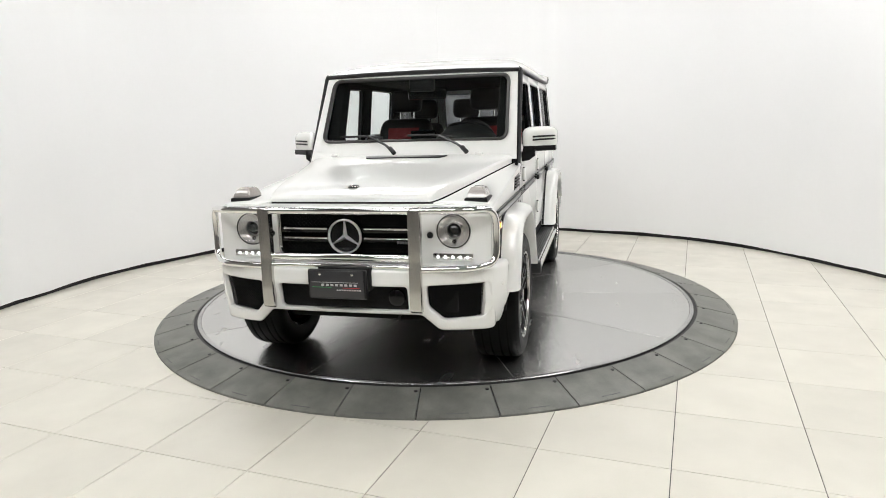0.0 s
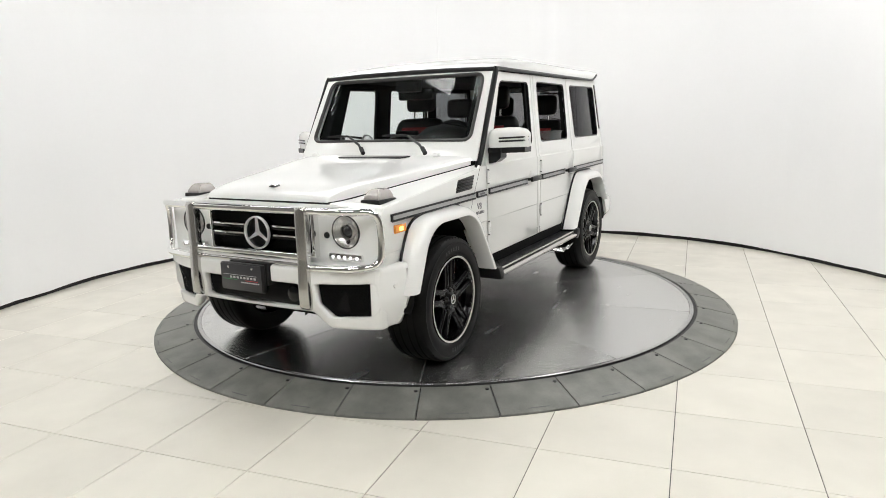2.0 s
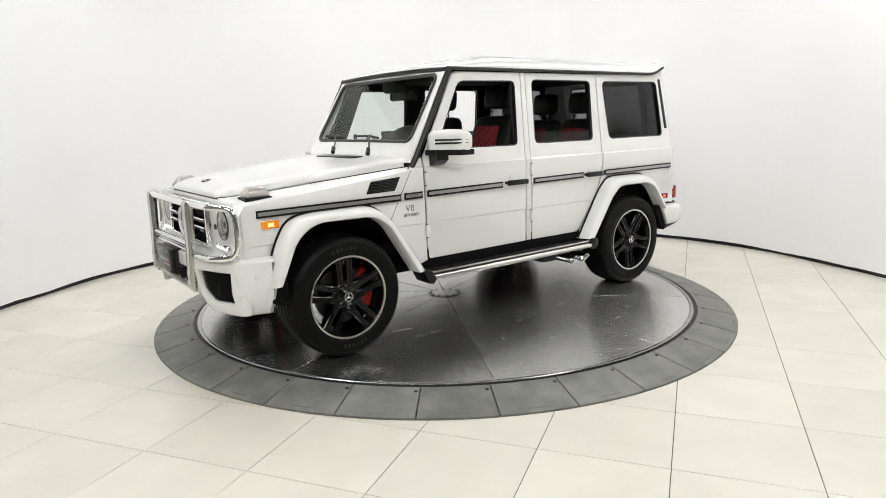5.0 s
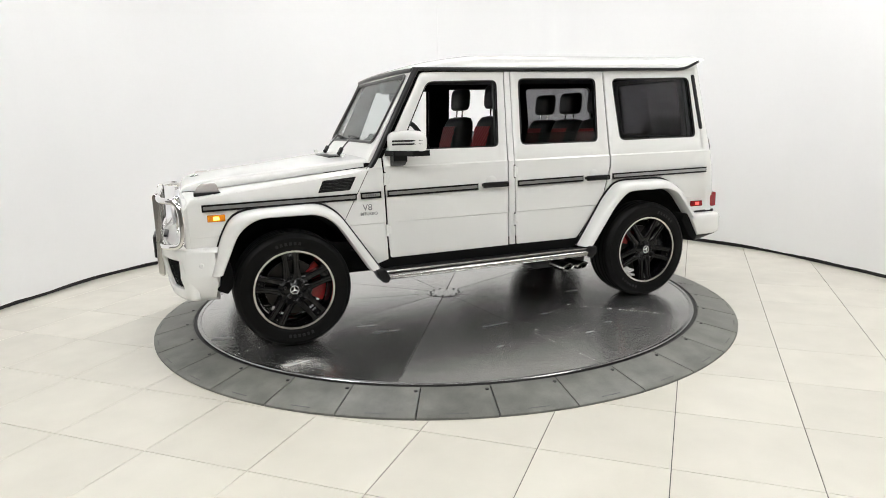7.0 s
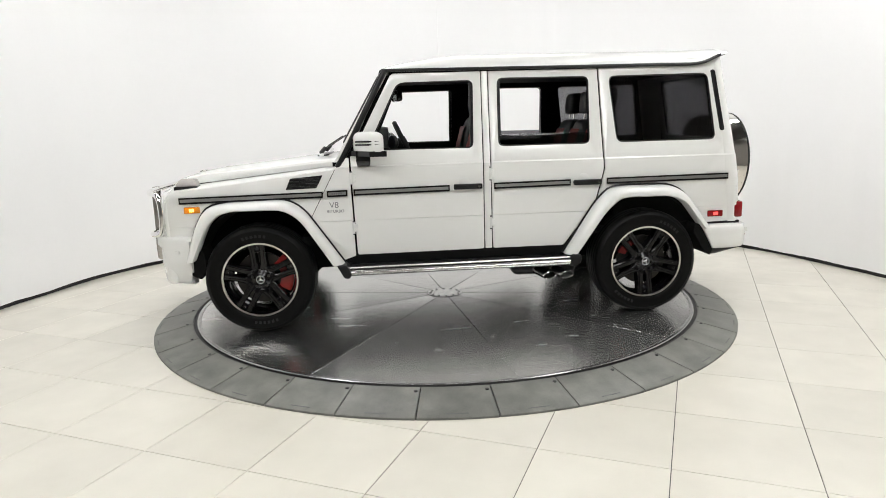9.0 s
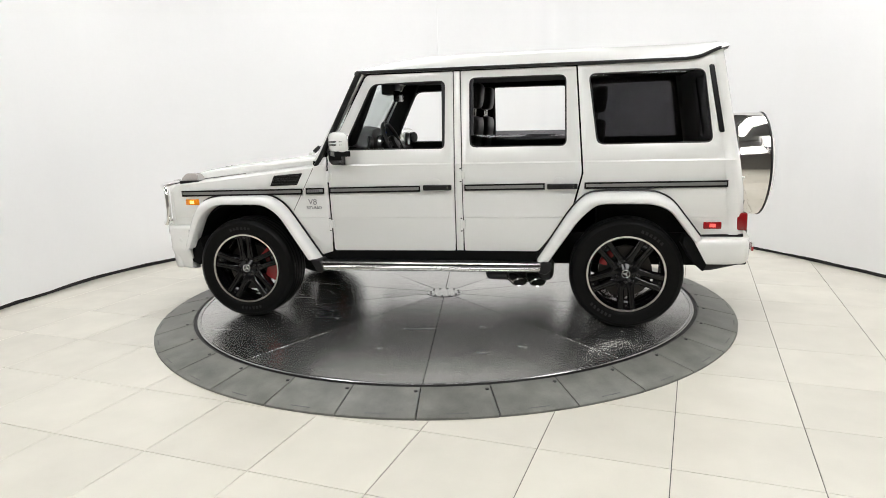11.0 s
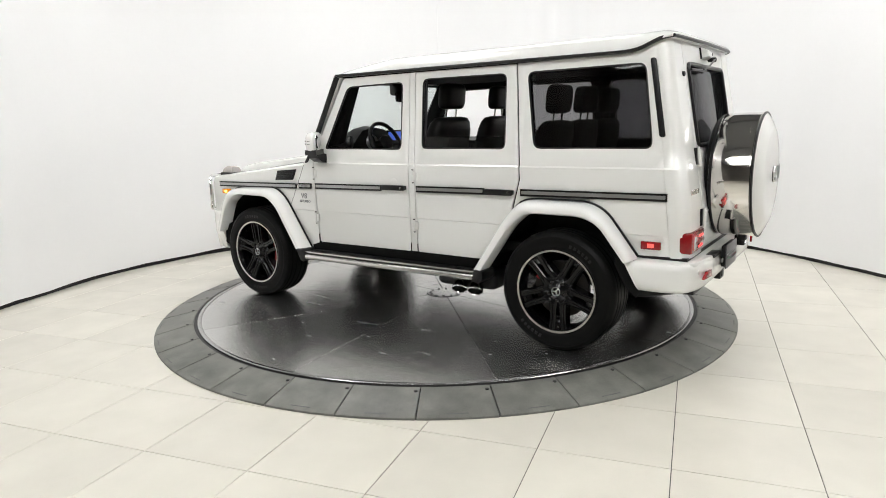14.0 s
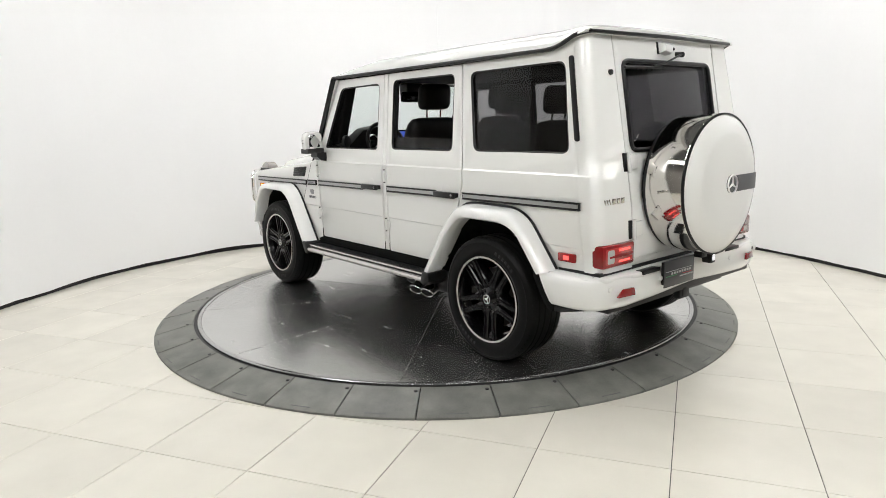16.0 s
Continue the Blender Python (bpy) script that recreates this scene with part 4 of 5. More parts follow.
    # grille
    gr = P("grille_frame", plate([rpoly([(-0.405, 0.745), (0.405, 0.745), (0.405, 1.020), (-0.405, 1.020)], 0.02), rpoly([(-0.382, 0.770), (0.382, 0.770), (0.382, 0.998), (-0.382, 0.998)], 0.02)], 0.07, 0.008, lambda u, v, w: (0.668 + w, u, v)), M_CHROME, None, "chrome-edged grille with horizontal bars")
    P("grille_backing", box(0.60, 0.63, -0.40, 0.40, 0.74, 1.03), M_MESH, gr)
    P("grille_mesh", mesh_grille(-0.38, 0.38, 0.77, 1.0, lambda u, v: (0.655, u, v), 0.024, 0.0022), M_MESH, gr)
    for z in (0.905, 0.853):
        P("grille_bar", box(0.668, 0.700, -0.382, 0.382, z - 0.017, z + 0.013, 0.006), M_GLOSSBLACK, gr)
        for s in (-1, 1):
            P("chrome_strip", box(0.690, 0.708, *sorted((s * 0.105, s * 0.365)), z + 0.001, z + 0.013, 0.004), M_CHROME, gr)
    P("badge_bars", join(*[box(0.700, 0.706, 0.29 + k * 0.014, 0.30 + k * 0.014, 0.832, 0.846, 0.001) for k in range(5)]), M_GREYTEXT, gr)
    P("emblem_back", moved(cap_lathe([(0.001, 0.712), (0.088, 0.712), (0.092, 0.70), (0.092, 0.66)], 40, "x"), Matrix.Translation((0, 0, 0.872))), M_GLOSSBLACK, gr)
    P("emblem", moved(star(0.096, 0.0088, 0.009), Matrix.Translation((0.722, 0, 0.872))), M_EMBLEM, gr, "chrome ring with three arms")

    # --- front bumper ---
    def bx(u, v, w):
        a = abs(u)
        return (lerp([(0, 0.802), (0.3, 0.794), (0.48, 0.780), (0.6, 0.752), (0.70, 0.716), (0.763, 0.684), (0.80, 0.645)], a) + w - 0.16 * max(0, 0.62 - v), u, v)
    bcuts = [(0, s * k) for k in (0.15, 0.3, 0.4, 0.5, 0.57, 0.65, 0.70, 0.735, 0.763, 0.785) for s in (-1, 1)]
    lower = [(-0.80, 0.368), (-0.525, 0.378), (-0.435, 0.465), (0.435, 0.465), (0.525, 0.378), (0.80, 0.368)]
    outline = lower + [(0.80, 0.714), (-0.80, 0.714)]
    g_mid = rpoly([(-0.365, 0.488), (0.365, 0.488), (0.365, 0.622), (-0.365, 0.622)], 0.02)
    g_side = [(0.470, 0.630), (0.780, 0.636), (0.780, 0.475), (0.745, 0.447), (0.545, 0.438), (0.470, 0.514)]
    fb = P("front_bumper", plate([rpoly(outline, 0.02), g_mid, rpoly(g_side, 0.02), rpoly([(-a, b) for a, b in g_side], 0.02)], 0.05, 0.014, bx, bcuts), M_PAINT, smooth=45)
    def bumper_corner():
        path = rounded([(x, y, 0) for x, y in ((0.458, 0.858), (0.50, 0.853), (0.566, 0.838), (0.620, 0.822), (0.660, 0.803), (0.688, 0.780), (0.700, 0.765))], 0.05, 4, False)
        rings = []
        for i, p in enumerate(path):
            d = (path[min(i + 1, len(path) - 1)] - path[max(i - 1, 0)]).normalized()
            nrm = Vector((-d.y, d.x, 0))
            nrm = nrm if nrm.dot(p - Vector((0.3, 0.4, 0))) > 0 else -nrm
            ring = []
            for o, z in ((-0.06, 0.362), (-0.022, 0.362), (-0.006, 0.368), (0.0, 0.385), (0.0, 0.526), (-0.003, 0.540), (-0.003, 0.685), (-0.008, 0.702), (-0.020, 0.713), (-0.06, 0.715)):
                q = p + nrm * (o - 0.32 * max(0, 0.526 - z))
                cut = 0.29 * (0.533 - z) if z < 0.535 else 0.24 * (0.713 - z)
                ring.append((q.x + (cut if i == 0 else 0), q.y, z))
            rings.append(ring)
        return loft(rings)
    both("bumper_corner", bumper_corner, M_PAINT, (fb, fb), smooth=50)
    P("bumper_top", plate([rpoly([(-0.835, 0.46), (-0.815, 0.60), (-0.75, 0.67), (-0.6, 0.735), (-0.3, 0.775), (0.3, 0.775), (0.6, 0.735), (0.75, 0.67), (0.815, 0.60), (0.835, 0.46)], 0.03)], 0.03, 0.008, lambda u, v, w: (v, u, 0.698 + w)), M_PAINT, fb)
    P("mesh_insert", mesh_grille(-0.37, 0.37, 0.485, 0.625, lambda u, v: (0.768, u, v), 0.021, 0.0022), M_MESH, fb, "black diamond mesh")
    P("bumper_backing", box(0.60, 0.72, -0.62, 0.62, 0.47, 0.68, 0.01), M_BLACK, fb)
    def in_side(u, v):
        return 0.473 <= u <= 0.778 and v > (0.514 - 1.0 * (u - 0.470) if u < 0.545 else 0.441 if u < 0.745 else 0.447 + 0.8 * (u - 0.745))
    both("mesh_insert", lambda: mesh_grille(0.470, 0.780, 0.438, 0.636, lambda u, v: bx(u, v, -0.004), 0.019, 0.002, in_side), M_MESH, (fb, fb), "black diamond mesh")
    both("mesh_backing", lambda: plate([rpoly(g_side, 0.005)], 0.01, 0.001, lambda u, v, w: bx(u, v, w - 0.028), ((0, 0.6), (0, 0.7))), M_MESH, (fb, fb))
    P("radar_sensor", moved(cap_lathe([(0.001, 0.786), (0.035, 0.786), (0.045, 0.78), (0.045, 0.76)], 24, "x"), Matrix.Translation((0, 0.30, 0.555))), M_GLOSSBLACK, fb)
    both("parking_sensor", lambda: moved(cap_lathe([(0.001, 0.006), (0.013, 0.006), (0.016, 0.0)], 18, "x"), Matrix.Translation((0.566, 0.834, 0.605)) @ Matrix.Rotation(1.32, 4, "Z")), M_PAINT, (fb, fb))
    P("tow_hook", tube([(0.62, 0.28, 0.47), (0.65, 0.275, 0.43), (0.66, 0.27, 0.40), (0.64, 0.265, 0.405), (0.61, 0.28, 0.45)], 0.007, 8), M_BLACK, fb)
    pl = P("number_plate_holder", box(0.835, 0.868, -0.165, 0.165, 0.560, 0.720, 0.012), M_BLACK)
    P("plate_bracket", box(0.77, 0.845, -0.12, 0.18, 0.60, 0.730, 0.015), M_BLACK, pl)
    pf = P("number_plate", box(0.866, 0.871, -0.152, 0.152, 0.565, 0.715, 0.002), M_PLATE, pl, "dark plate with plain bars for lettering")
    def bars(at_x, y0, s, parent, z0):
        rot = lambda a, b: sorted((y0 + s * a, y0 + s * b))
        P("plate_mark", join(*[box(at_x, at_x + s * 0.0015, *rot(-0.085 + k * 0.026, -0.069 + k * 0.026), z0 + 0.068, z0 + 0.080) for k in range(8)]), M_WHITEMARK, parent, smooth=0)
        P("plate_mark", join(box(at_x, at_x + s * 0.0015, *rot(-0.14, 0.12), z0 + 0.087, z0 + 0.0895)), M_WHITEMARK, parent, smooth=0)
        P("plate_mark", box(at_x, at_x + s * 0.0015, *rot(-0.14, -0.03), z0 + 0.060, z0 + 0.0625), M_GREENMARK, parent, smooth=0)
        P("plate_mark", box(at_x, at_x + s * 0.0015, *rot(0.03, 0.13), z0 + 0.058, z0 + 0.0605), M_REDMARK, parent, smooth=0)
        P("plate_mark", join(*[box(at_x, at_x + s * 0.0015, *rot(0.0 + k * 0.014, 0.010 + k * 0.014), z0 + 0.044, z0 + 0.051) for k in range(10)]), M_WHITEMARK, parent, smooth=0)
    bars(0.8705, 0.0, 1, pf, 0.565)
    for y in (-0.09, 0.09):
        P("plate_screw", moved(cap_lathe([(0.001, 0.876), (0.007, 0.875), (0.008, 0.868)], 12, "x"), Matrix.Translation((0, y, 0.697))), M_CHROME, pf)

    # --- bull bar ---
    bb = P("bull_bar", tube([(0.805, -0.43, 1.024), (0.805, 0.43, 1.024)], 0.0195, 16), M_CHROME, None, "polished steel bull bar")
    both("bar_hoop", lambda: tube([(0.80, 0.43, 1.024), (0.775, 0.70, 1.024), (0.665, 0.815, 1.018), (0.655, 0.82, 0.86), (0.665, 0.815, 0.735), (0.775, 0.71, 0.722), (0.80, 0.43, 0.715)], 0.0195, 14, 0.075), M_CHROME, (bb, bb))
    for z, r in ((0.775, 0.019), (0.728, 0.012)):
        P("cross_tube", tube([(0.805, -0.42, z), (0.805, 0.42, z)], r, 14), M_CHROME, bb)
    both("upright", lambda: plate([rpoly([(0.815, 0.485), (0.838, 0.500), (0.840, 0.60), (0.832, 0.76), (0.832, 1.03), (0.820, 1.046), (0.79, 1.046), (0.78, 1.02), (0.79, 0.70), (0.80, 0.49)], 0.012)], 0.064, 0.005, lambda u, v, w: (u, 0.420 + w, v)), M_STEEL, (bb, bb), "brushed steel upright")

    # --- running boards, exhaust, underside ---
    rb = both("running_board", lambda: box(-2.27, -0.62, 0.775, 0.905, 0.425, 0.452, 0.008), M_BLACK, None, "black ribbed running board with a steel tube")
    for k in range(6):
        both("tread_rib", lambda k=k: box(-2.20, -0.68, 0.795 + k * 0.017, 0.803 + k * 0.017, 0.45, 0.457, 0.002), M_SATIN, rb)
    both("board_tube", lambda: tube([(-0.60, 0.912, 0.414), (-2.30, 0.912, 0.422)], 0.021, 14), M_STEEL, rb)
    both("board_strip", lambda: tube([(-0.62, 0.905, 0.450), (-2.26, 0.905, 0.456)], 0.007, 8), M_STEEL, rb)
    both("board_end", lambda: plate([rpoly([(-0.55, 0.475), (-0.62, 0.475), (-0.66, 0.41), (-0.64, 0.375), (-0.60, 0.38)], 0.01)], 0.17, 0.01, lambda u, v, w: (u, 0.85 + w, v)), M_BLACK, rb)
    both("board_end", lambda: plate([rpoly([(-2.25, 0.40), (-2.30, 0.385), (-2.34, 0.42), (-2.34, 0.475), (-2.27, 0.48)], 0.01)], 0.17, 0.01, lambda u, v, w: (u, 0.85 + w, v)), M_BLACK, rb)
    for x in (-2.06, -2.19):
        aim = Matrix.Translation((x, 0.77, 0.338)) @ Matrix.Rotation(0.50, 4, "Z") @ Matrix.Rotation(-0.18, 4, "X") @ Matrix.Diagonal((1.25, 1, 0.85, 1))

        def tip(aim=aim):
            bm = lathe([(0.043, -0.06), (0.044, 0.12), (0.041, 0.124), (0.037, 0.12), (0.036, -0.06)], 32, "y", True)
            for v in bm.verts:
                v.co.y += (v.co.z - v.co.x) * 0.35 if v.co.y > 0 else 0.0
            return moved(bm, aim)
        both("exhaust_tip", tip, M_CHROME, None, "oval chrome exhaust tip cut on the slant")
        both("exhaust_bore", lambda aim=aim: moved(cap_lathe([(0.001, 0.05), (0.037, 0.05), (0.037, 0.04)], 20), aim), M_BLACK)
    both("silencer", lambda: box(-2.35, -1.85, 0.42, 0.78, 0.30, 0.42, 0.05, 4), M_BLACK)
    P("underbody", join(box(-3.45, 0.55, -0.44, 0.44, 0.36, 0.62, 0.02), box(-2.28, -0.60, -0.79, 0.79, 0.44, 0.60, 0.02)), M_HEADLINER)
    for x in (0.0, -2.85):
        P("axle", join(tube([(x, -0.62, 0.385), (x, 0.62, 0.385)], 0.05, 12), moved(lathe([(0.02, -0.12), (0.12, -0.08), (0.14, 0.0), (0.12, 0.08), (0.02, 0.12)], 16, "y"), Matrix.Translation((x, 0.1, 0.38)))), M_BLACK)
    # --- mirrors ---
    def mirror_head():
        rings = []
        for y, k in ((0.795, 0.55), (0.808, 0.80), (0.835, 0.95), (0.91, 1.0), (0.97, 0.97), (1.005, 0.84), (1.025, 0.55)):
            ring = []
            for a in range(20):
                t = 2 * math.pi * a / 20
                c, s = math.cos(t), math.sin(t)
                px = math.copysign(abs(c) ** 0.6, c) * 0.058 * k
                pz = math.copysign(abs(s) ** 0.6, s) * 0.078 * k
                ring.append((-0.760 - 0.62 * (y - 0.82) + px, y, 1.338 + pz - (0.018 * k if s < 0 else 0)))
            rings.append(ring)
        return loft(rings)
    mr = both("wing_mirror", mirror_head, M_PAINT, None, "white wing mirror on a black foot", smooth=60)
    both("mirror_base", lambda: join(loft([[(-0.760 - 0.62 * (y - 0.82) + sx * 0.058, y, z) for sx, z in ((-1, 1.243), (1, 1.243), (1.05, 1.262), (1, 1.28), (-1, 1.28))] for y in (0.80, 0.91, 1.0, 1.018)]), loft([[(-0.775 + sx * a, y, z + sz * 0.035) for sx, sz in ((-1, -1), (1, -1), (1, 1), (-1, 1))] for a, y, z in ((0.045, 0.785, 1.205), (0.045, 0.84, 1.215), (0.05, 0.88, 1.245))])), M_SATIN, mr)
    both("mirror_glass", lambda: moved(plate([rpoly([(-0.098, -0.06), (0.098, -0.06), (0.098, 0.058), (-0.098, 0.058)], 0.03)], 0.006, 0.001, lambda u, v, w: (w, u, v)), Matrix.Translation((-0.868, 0.910, 1.335)) @ Matrix.Rotation(0.555, 4, "Z")), M_MIRROR, mr)
    for k in range(2):
        both("mirror_lamp", lambda k=k: tube([(-0.728, 0.865, 1.322 + k * 0.022), (-0.768, 0.93, 1.324 + k * 0.022), (-0.812, 0.995, 1.325 + k * 0.022), (-0.865, 1.020, 1.326 + k * 0.022), (-0.91, 1.018, 1.326 + k * 0.022)], 0.0065, 6), M_SATIN, mr)

    # --- rear ---
    def rp(u, v, w):
        return (x_rear(v) - w + 0.002, u, v)
    rcut = [(1, 1.0), (1, 0.7), (1, 1.243)]
    rwin = rpoly([(-0.43, 1.285), (0.455, 1.285), (0.445, 1.765), (-0.43, 1.765)], 0.05)
    rd = P("tailgate", plate([rpoly([(-0.506, 0.70), (0.506, 0.70), (0.506, 1.896), (-0.506, 1.896)], 0.006), rwin], 0.03, 0.005, lambda u, v, w: rp(u, v, w - 0.013), rcut), M_PAINT, None, "white side-hinged tailgate")
    P("rear_apron", box(-3.62, -3.50, -0.72, 0.72, 0.657, 0.70, 0.01), M_PAINT)
    P("bumper_gap", box(-3.622, -3.34, -0.784, 0.784, 0.60, 0.660), M_BLACK)
    P("window_seal", tube([rp(u, v, 0.006) for u, v in rwin], 0.013, 8, closed=True), M_SATIN, rd)
    P("window_pane", plate([rwin], 0.004, 0.001, lambda u, v, w: rp(u, v, w - 0.004), rcut), M_TINT, rd, "dark tinted rear glass")
    for z in (1.225, 0.865):
        P("tailgate_hinge", join(tube([rp(0.515, z - 0.055, 0.02), rp(0.515, z + 0.055, 0.02)], 0.011, 8), moved(box(-0.012, 0.012, -0.08, 0.0, -0.04, 0.04, 0.004), Matrix.Translation(rp(0.515, z, 0.012)))), M_PAINT, rd)
        P("hinge_mount", moved(box(-0.008, 0.012, -0.005, 0.028, -0.05, 0.05, 0.003), Matrix.Translation(rp(0.515, z, 0.004))), M_BLACK, rd)
    P("seam_gasket", join(*[tube([rp(y, 0.70, -0.004), rp(y, 1.895, -0.004)], 0.0045, 6) for y in (-0.510, 0.510)]), M_BLACK, rd)
    P("camera_pod", loft([[rp(y, z, w) for y, z in ((0.092 - a, 1.876 - b), (-0.005 + a, 1.876 - b), (-0.02 + a, 1.85), (0.02, 1.806 + b), (0.092 - a, 1.818 + b))] for w, a, b in ((0.0, 0.0, 0.0), (0.03, 0.0, 0.002), (0.052, 0.010, 0.012), (0.058, 0.022, 0.022))]), M_PAINT, rd, "white wedge-shaped camera housing")
    P("camera_gasket", loft([[rp(y, z, w) for y, z in ((0.098, 1.880), (0.088, 1.880), (0.088, 1.812), (0.098, 1.812))] for w in (0.0, 0.012)]), M_BLACK, rd)
    P("camera_lens", moved(cap_lathe([(0.001, -0.006), (0.009, -0.005), (0.011, 0.0)], 14, "x"), Matrix.Translation(rp(0.012, 1.838, 0.054))), M_GLOSSBLACK, rd)
    rw = P("rear_wiper", tube([rp(-0.085, 1.812, 0.045), rp(-0.03, 1.800, 0.050), rp(0.10, 1.756, 0.045), rp(0.20, 1.738, 0.035)], 0.008, 8, flat=0.7), M_SATIN, rd)
    P("wiper_pivot", tube([rp(-0.10, 1.817, 0.0), rp(-0.085, 1.812, 0.052)], 0.016, 12), M_SATIN, rw)
    P("wiper_blade", join(tube([rp(0.46, 1.728, 0.026), rp(0.30, 1.730, 0.032), rp(0.10, 1.734, 0.026)], 0.008, 6), *[tube([rp(0.20 + 0.05 * k, 1.728, 0.028), rp(0.20 + 0.05 * k, 1.718, 0.018)], 0.010, 6) for k in range(4)]), M_BLACK, rw)
    P("rubber_stop", moved(cap_lathe([(0.001, 0.0), (0.014, 0.004), (0.016, 0.02)], 14, "x"), Matrix.Translation(rp(0.56, 1.70, 0.018))), M_BLACK)
    P("badge_bars", join(*[moved(box(-0.002, 0.0015, -w, w, -0.015, 0.015, 0.001), Matrix.Translation(rp(y, 1.030, 0.006)) @ Matrix.Rotation(-0.45 if w < 0.01 else 0.0, 4, "X")) for y, w in ((0.742, 0.005), (0.722, 0.005), (0.702, 0.005), (0.668, 0.015), (0.630, 0.015), (0.592, 0.015))]), M_CHROME, None, "small chrome badge as plain bars")
    tl = both("tail_lamp", lambda: box(-3.646, -3.56, 0.512, 0.788, 0.682, 0.806, 0.014), M_REDLENS, None, "red tail lamp with clear centre")
    both("inner_lens", lambda: box(-3.650, -3.62, 0.528, 0.770, 0.698, 0.790, 0.012), M_PINKLENS, tl, "bright red inner lens")
    both("reversing_lens", lambda: box(-3.653, -3.62, 0.690, 0.760, 0.704, 0.784, 0.012), M_LENS, tl)
    both("lit_bulb", lambda: join(box(-3.6525, -3.63, 0.56, 0.66, 0.766, 0.780, 0.004), box(-3.6525, -3.63, 0.56, 0.66, 0.707, 0.720, 0.004)), M_REDGLOW, tl)
    both("lamp_rib", lambda: box(-3.6535, -3.63, 0.535, 0.745, 0.733, 0.754, 0.006), M_REDLENS, tl)
    # rear bumper
    def rbx(u, v, w):
        a = abs(u)
        return (-lerp([(0, 3.705), (0.5, 3.70), (0.7, 3.682), (0.8, 3.655), (0.86, 3.610), (0.89, 3.565)], a) - w, u, v)
    def wrap():
        plan = [(-3.375, 0.888), (-3.45, 0.890), (-3.54, 0.884), (-3.64, 0.850), (-3.685, 0.70), (-3.703, 0.40), (-3.707, 0.0)]
        plan = plan + [(x, -y) for x, y in plan[-2::-1]]
        path = rounded([(x, y, 0) for x, y in plan], 0.07, 5, False)
        rings = []
        for i, p in enumerate(path):
            d = (path[min(i + 1, len(path) - 1)] - path[max(i - 1, 0)]).normalized()
            nrm = Vector((d.y, -d.x, 0))
            nrm = nrm if nrm.dot(p - Vector((-2.5, 0, 0))) > 0 else -nrm
            rise = 0.035 * max(0, 1 - abs(p.y) / 0.62)
            ring = []
            for o, z in ((-0.10, 0.465), (-0.03, 0.462), (-0.010, 0.468), (0.0, 0.485), (0.004, 0.53), (0.004, 0.595), (0.0, 0.620), (-0.010, 0.634), (-0.035, 0.640), (-0.12, 0.641)):
                q = p + nrm * o
                lean = 0.54 * (z - 0.465) * (1 if i in (0, len(path) - 1) else 0)
                ring.append((q.x + lean, q.y, z + (rise if z < 0.5 else 0)))
            rings.append(ring)
        return loft(rings)
    rbm = P("rear_bumper", wrap(), M_PAINT, smooth=50)
    P("bumper_top", plate([rpoly([(-0.865, -3.45), (-0.865, -3.59), (-0.79, -3.665), (-0.5, -3.705), (0.5, -3.705), (0.79, -3.665), (0.865, -3.59), (0.865, -3.45)], 0.03)], 0.03, 0.008, lambda u, v, w: (v, u, 0.6245 + w)), M_PAINT, rbm)
    P("bumper_backing", box(-3.66, -3.45, -0.76, 0.76, 0.44, 0.61, 0.01), M_BLACK, rbm)
    both("rear_valance", lambda: loft([[(-3.35, y, 0.415 + a), (-3.41, y, 0.418 + a), (-3.58, y, 0.463), (-3.58, y, 0.48), (-3.35, y, 0.48)] for y, a in ((0.45, 0.03), (0.60, 0.01), (0.84, 0.0), (0.855, 0.02))]), M_BLACK, (rbm, rbm))
    P("rear_crossmember", box(-3.60, -3.46, -0.55, 0.55, 0.40, 0.47, 0.015), M_BLACK, rbm)
    both("step_pad", lambda: box(-3.712, -3.66, 0.36, 0.52, 0.622, 0.643, 0.004), M_BLACK, (rbm, rbm))
    both("rear_reflector", lambda: plate([rpoly([(0.605, 0.533), (0.735, 0.533), (0.695, 0.576), (0.615, 0.576)], 0.008)], 0.014, 0.002, lambda u, v, w: rbx(u, v, w + 0.026)), M_REDLENS, (rbm, rbm), "red bumper reflector")
    for y in (0.78, 0.38, -0.38, -0.78):
        P("parking_sensor", moved(cap_lathe([(0.001, -0.006), (0.013, -0.006), (0.016, 0.0)], 18, "x"), Matrix.Translation(rbx(y, 0.585, 0.024))), M_PAINT, rbm)
    rpl = P("number_plate", box(-3.748, -3.742, 0.075, 0.375, 0.528, 0.678, 0.002), M_PLATE, None, "dark plate with plain bars for lettering")
    P("plate_bracket", box(-3.744, -3.715, 0.09, 0.36, 0.54, 0.67, 0.004), M_BLACK, rpl)
    bars(-3.7485, 0.225, -1, rpl, 0.528)
    P("tow_hitch", join(box(-3.66, -3.5, -0.03, 0.03, 0.40, 0.46, 0.006), box(-3.655, -3.61, -0.05, 0.05, 0.385, 0.475, 0.006)), M_BLACK, rbm)
    fg = P("fog_lamp", box(-3.765, -3.70, -0.135, -0.085, 0.598, 0.675, 0.008), M_BLACK, rbm)
    P("lit_lamp", box(-3.769, -3.76, -0.122, -0.098, 0.615, 0.660, 0.004), M_LED, fg)
    # spare wheel
    hub_at = Matrix.Translation((0, 0.058, 1.084))
    sp = P("spare_wheel_cover", moved(lathe([(0.374, -3.648), (0.380, -3.650), (0.384, -3.662), (0.386, -3.76), (0.385, -3.862), (0.380, -3.868), (0.370, -3.868), (0.372, -3.648)], 96, "x", True), hub_at), M_POLISHED, None, "spare wheel cover with a chrome band and white face")
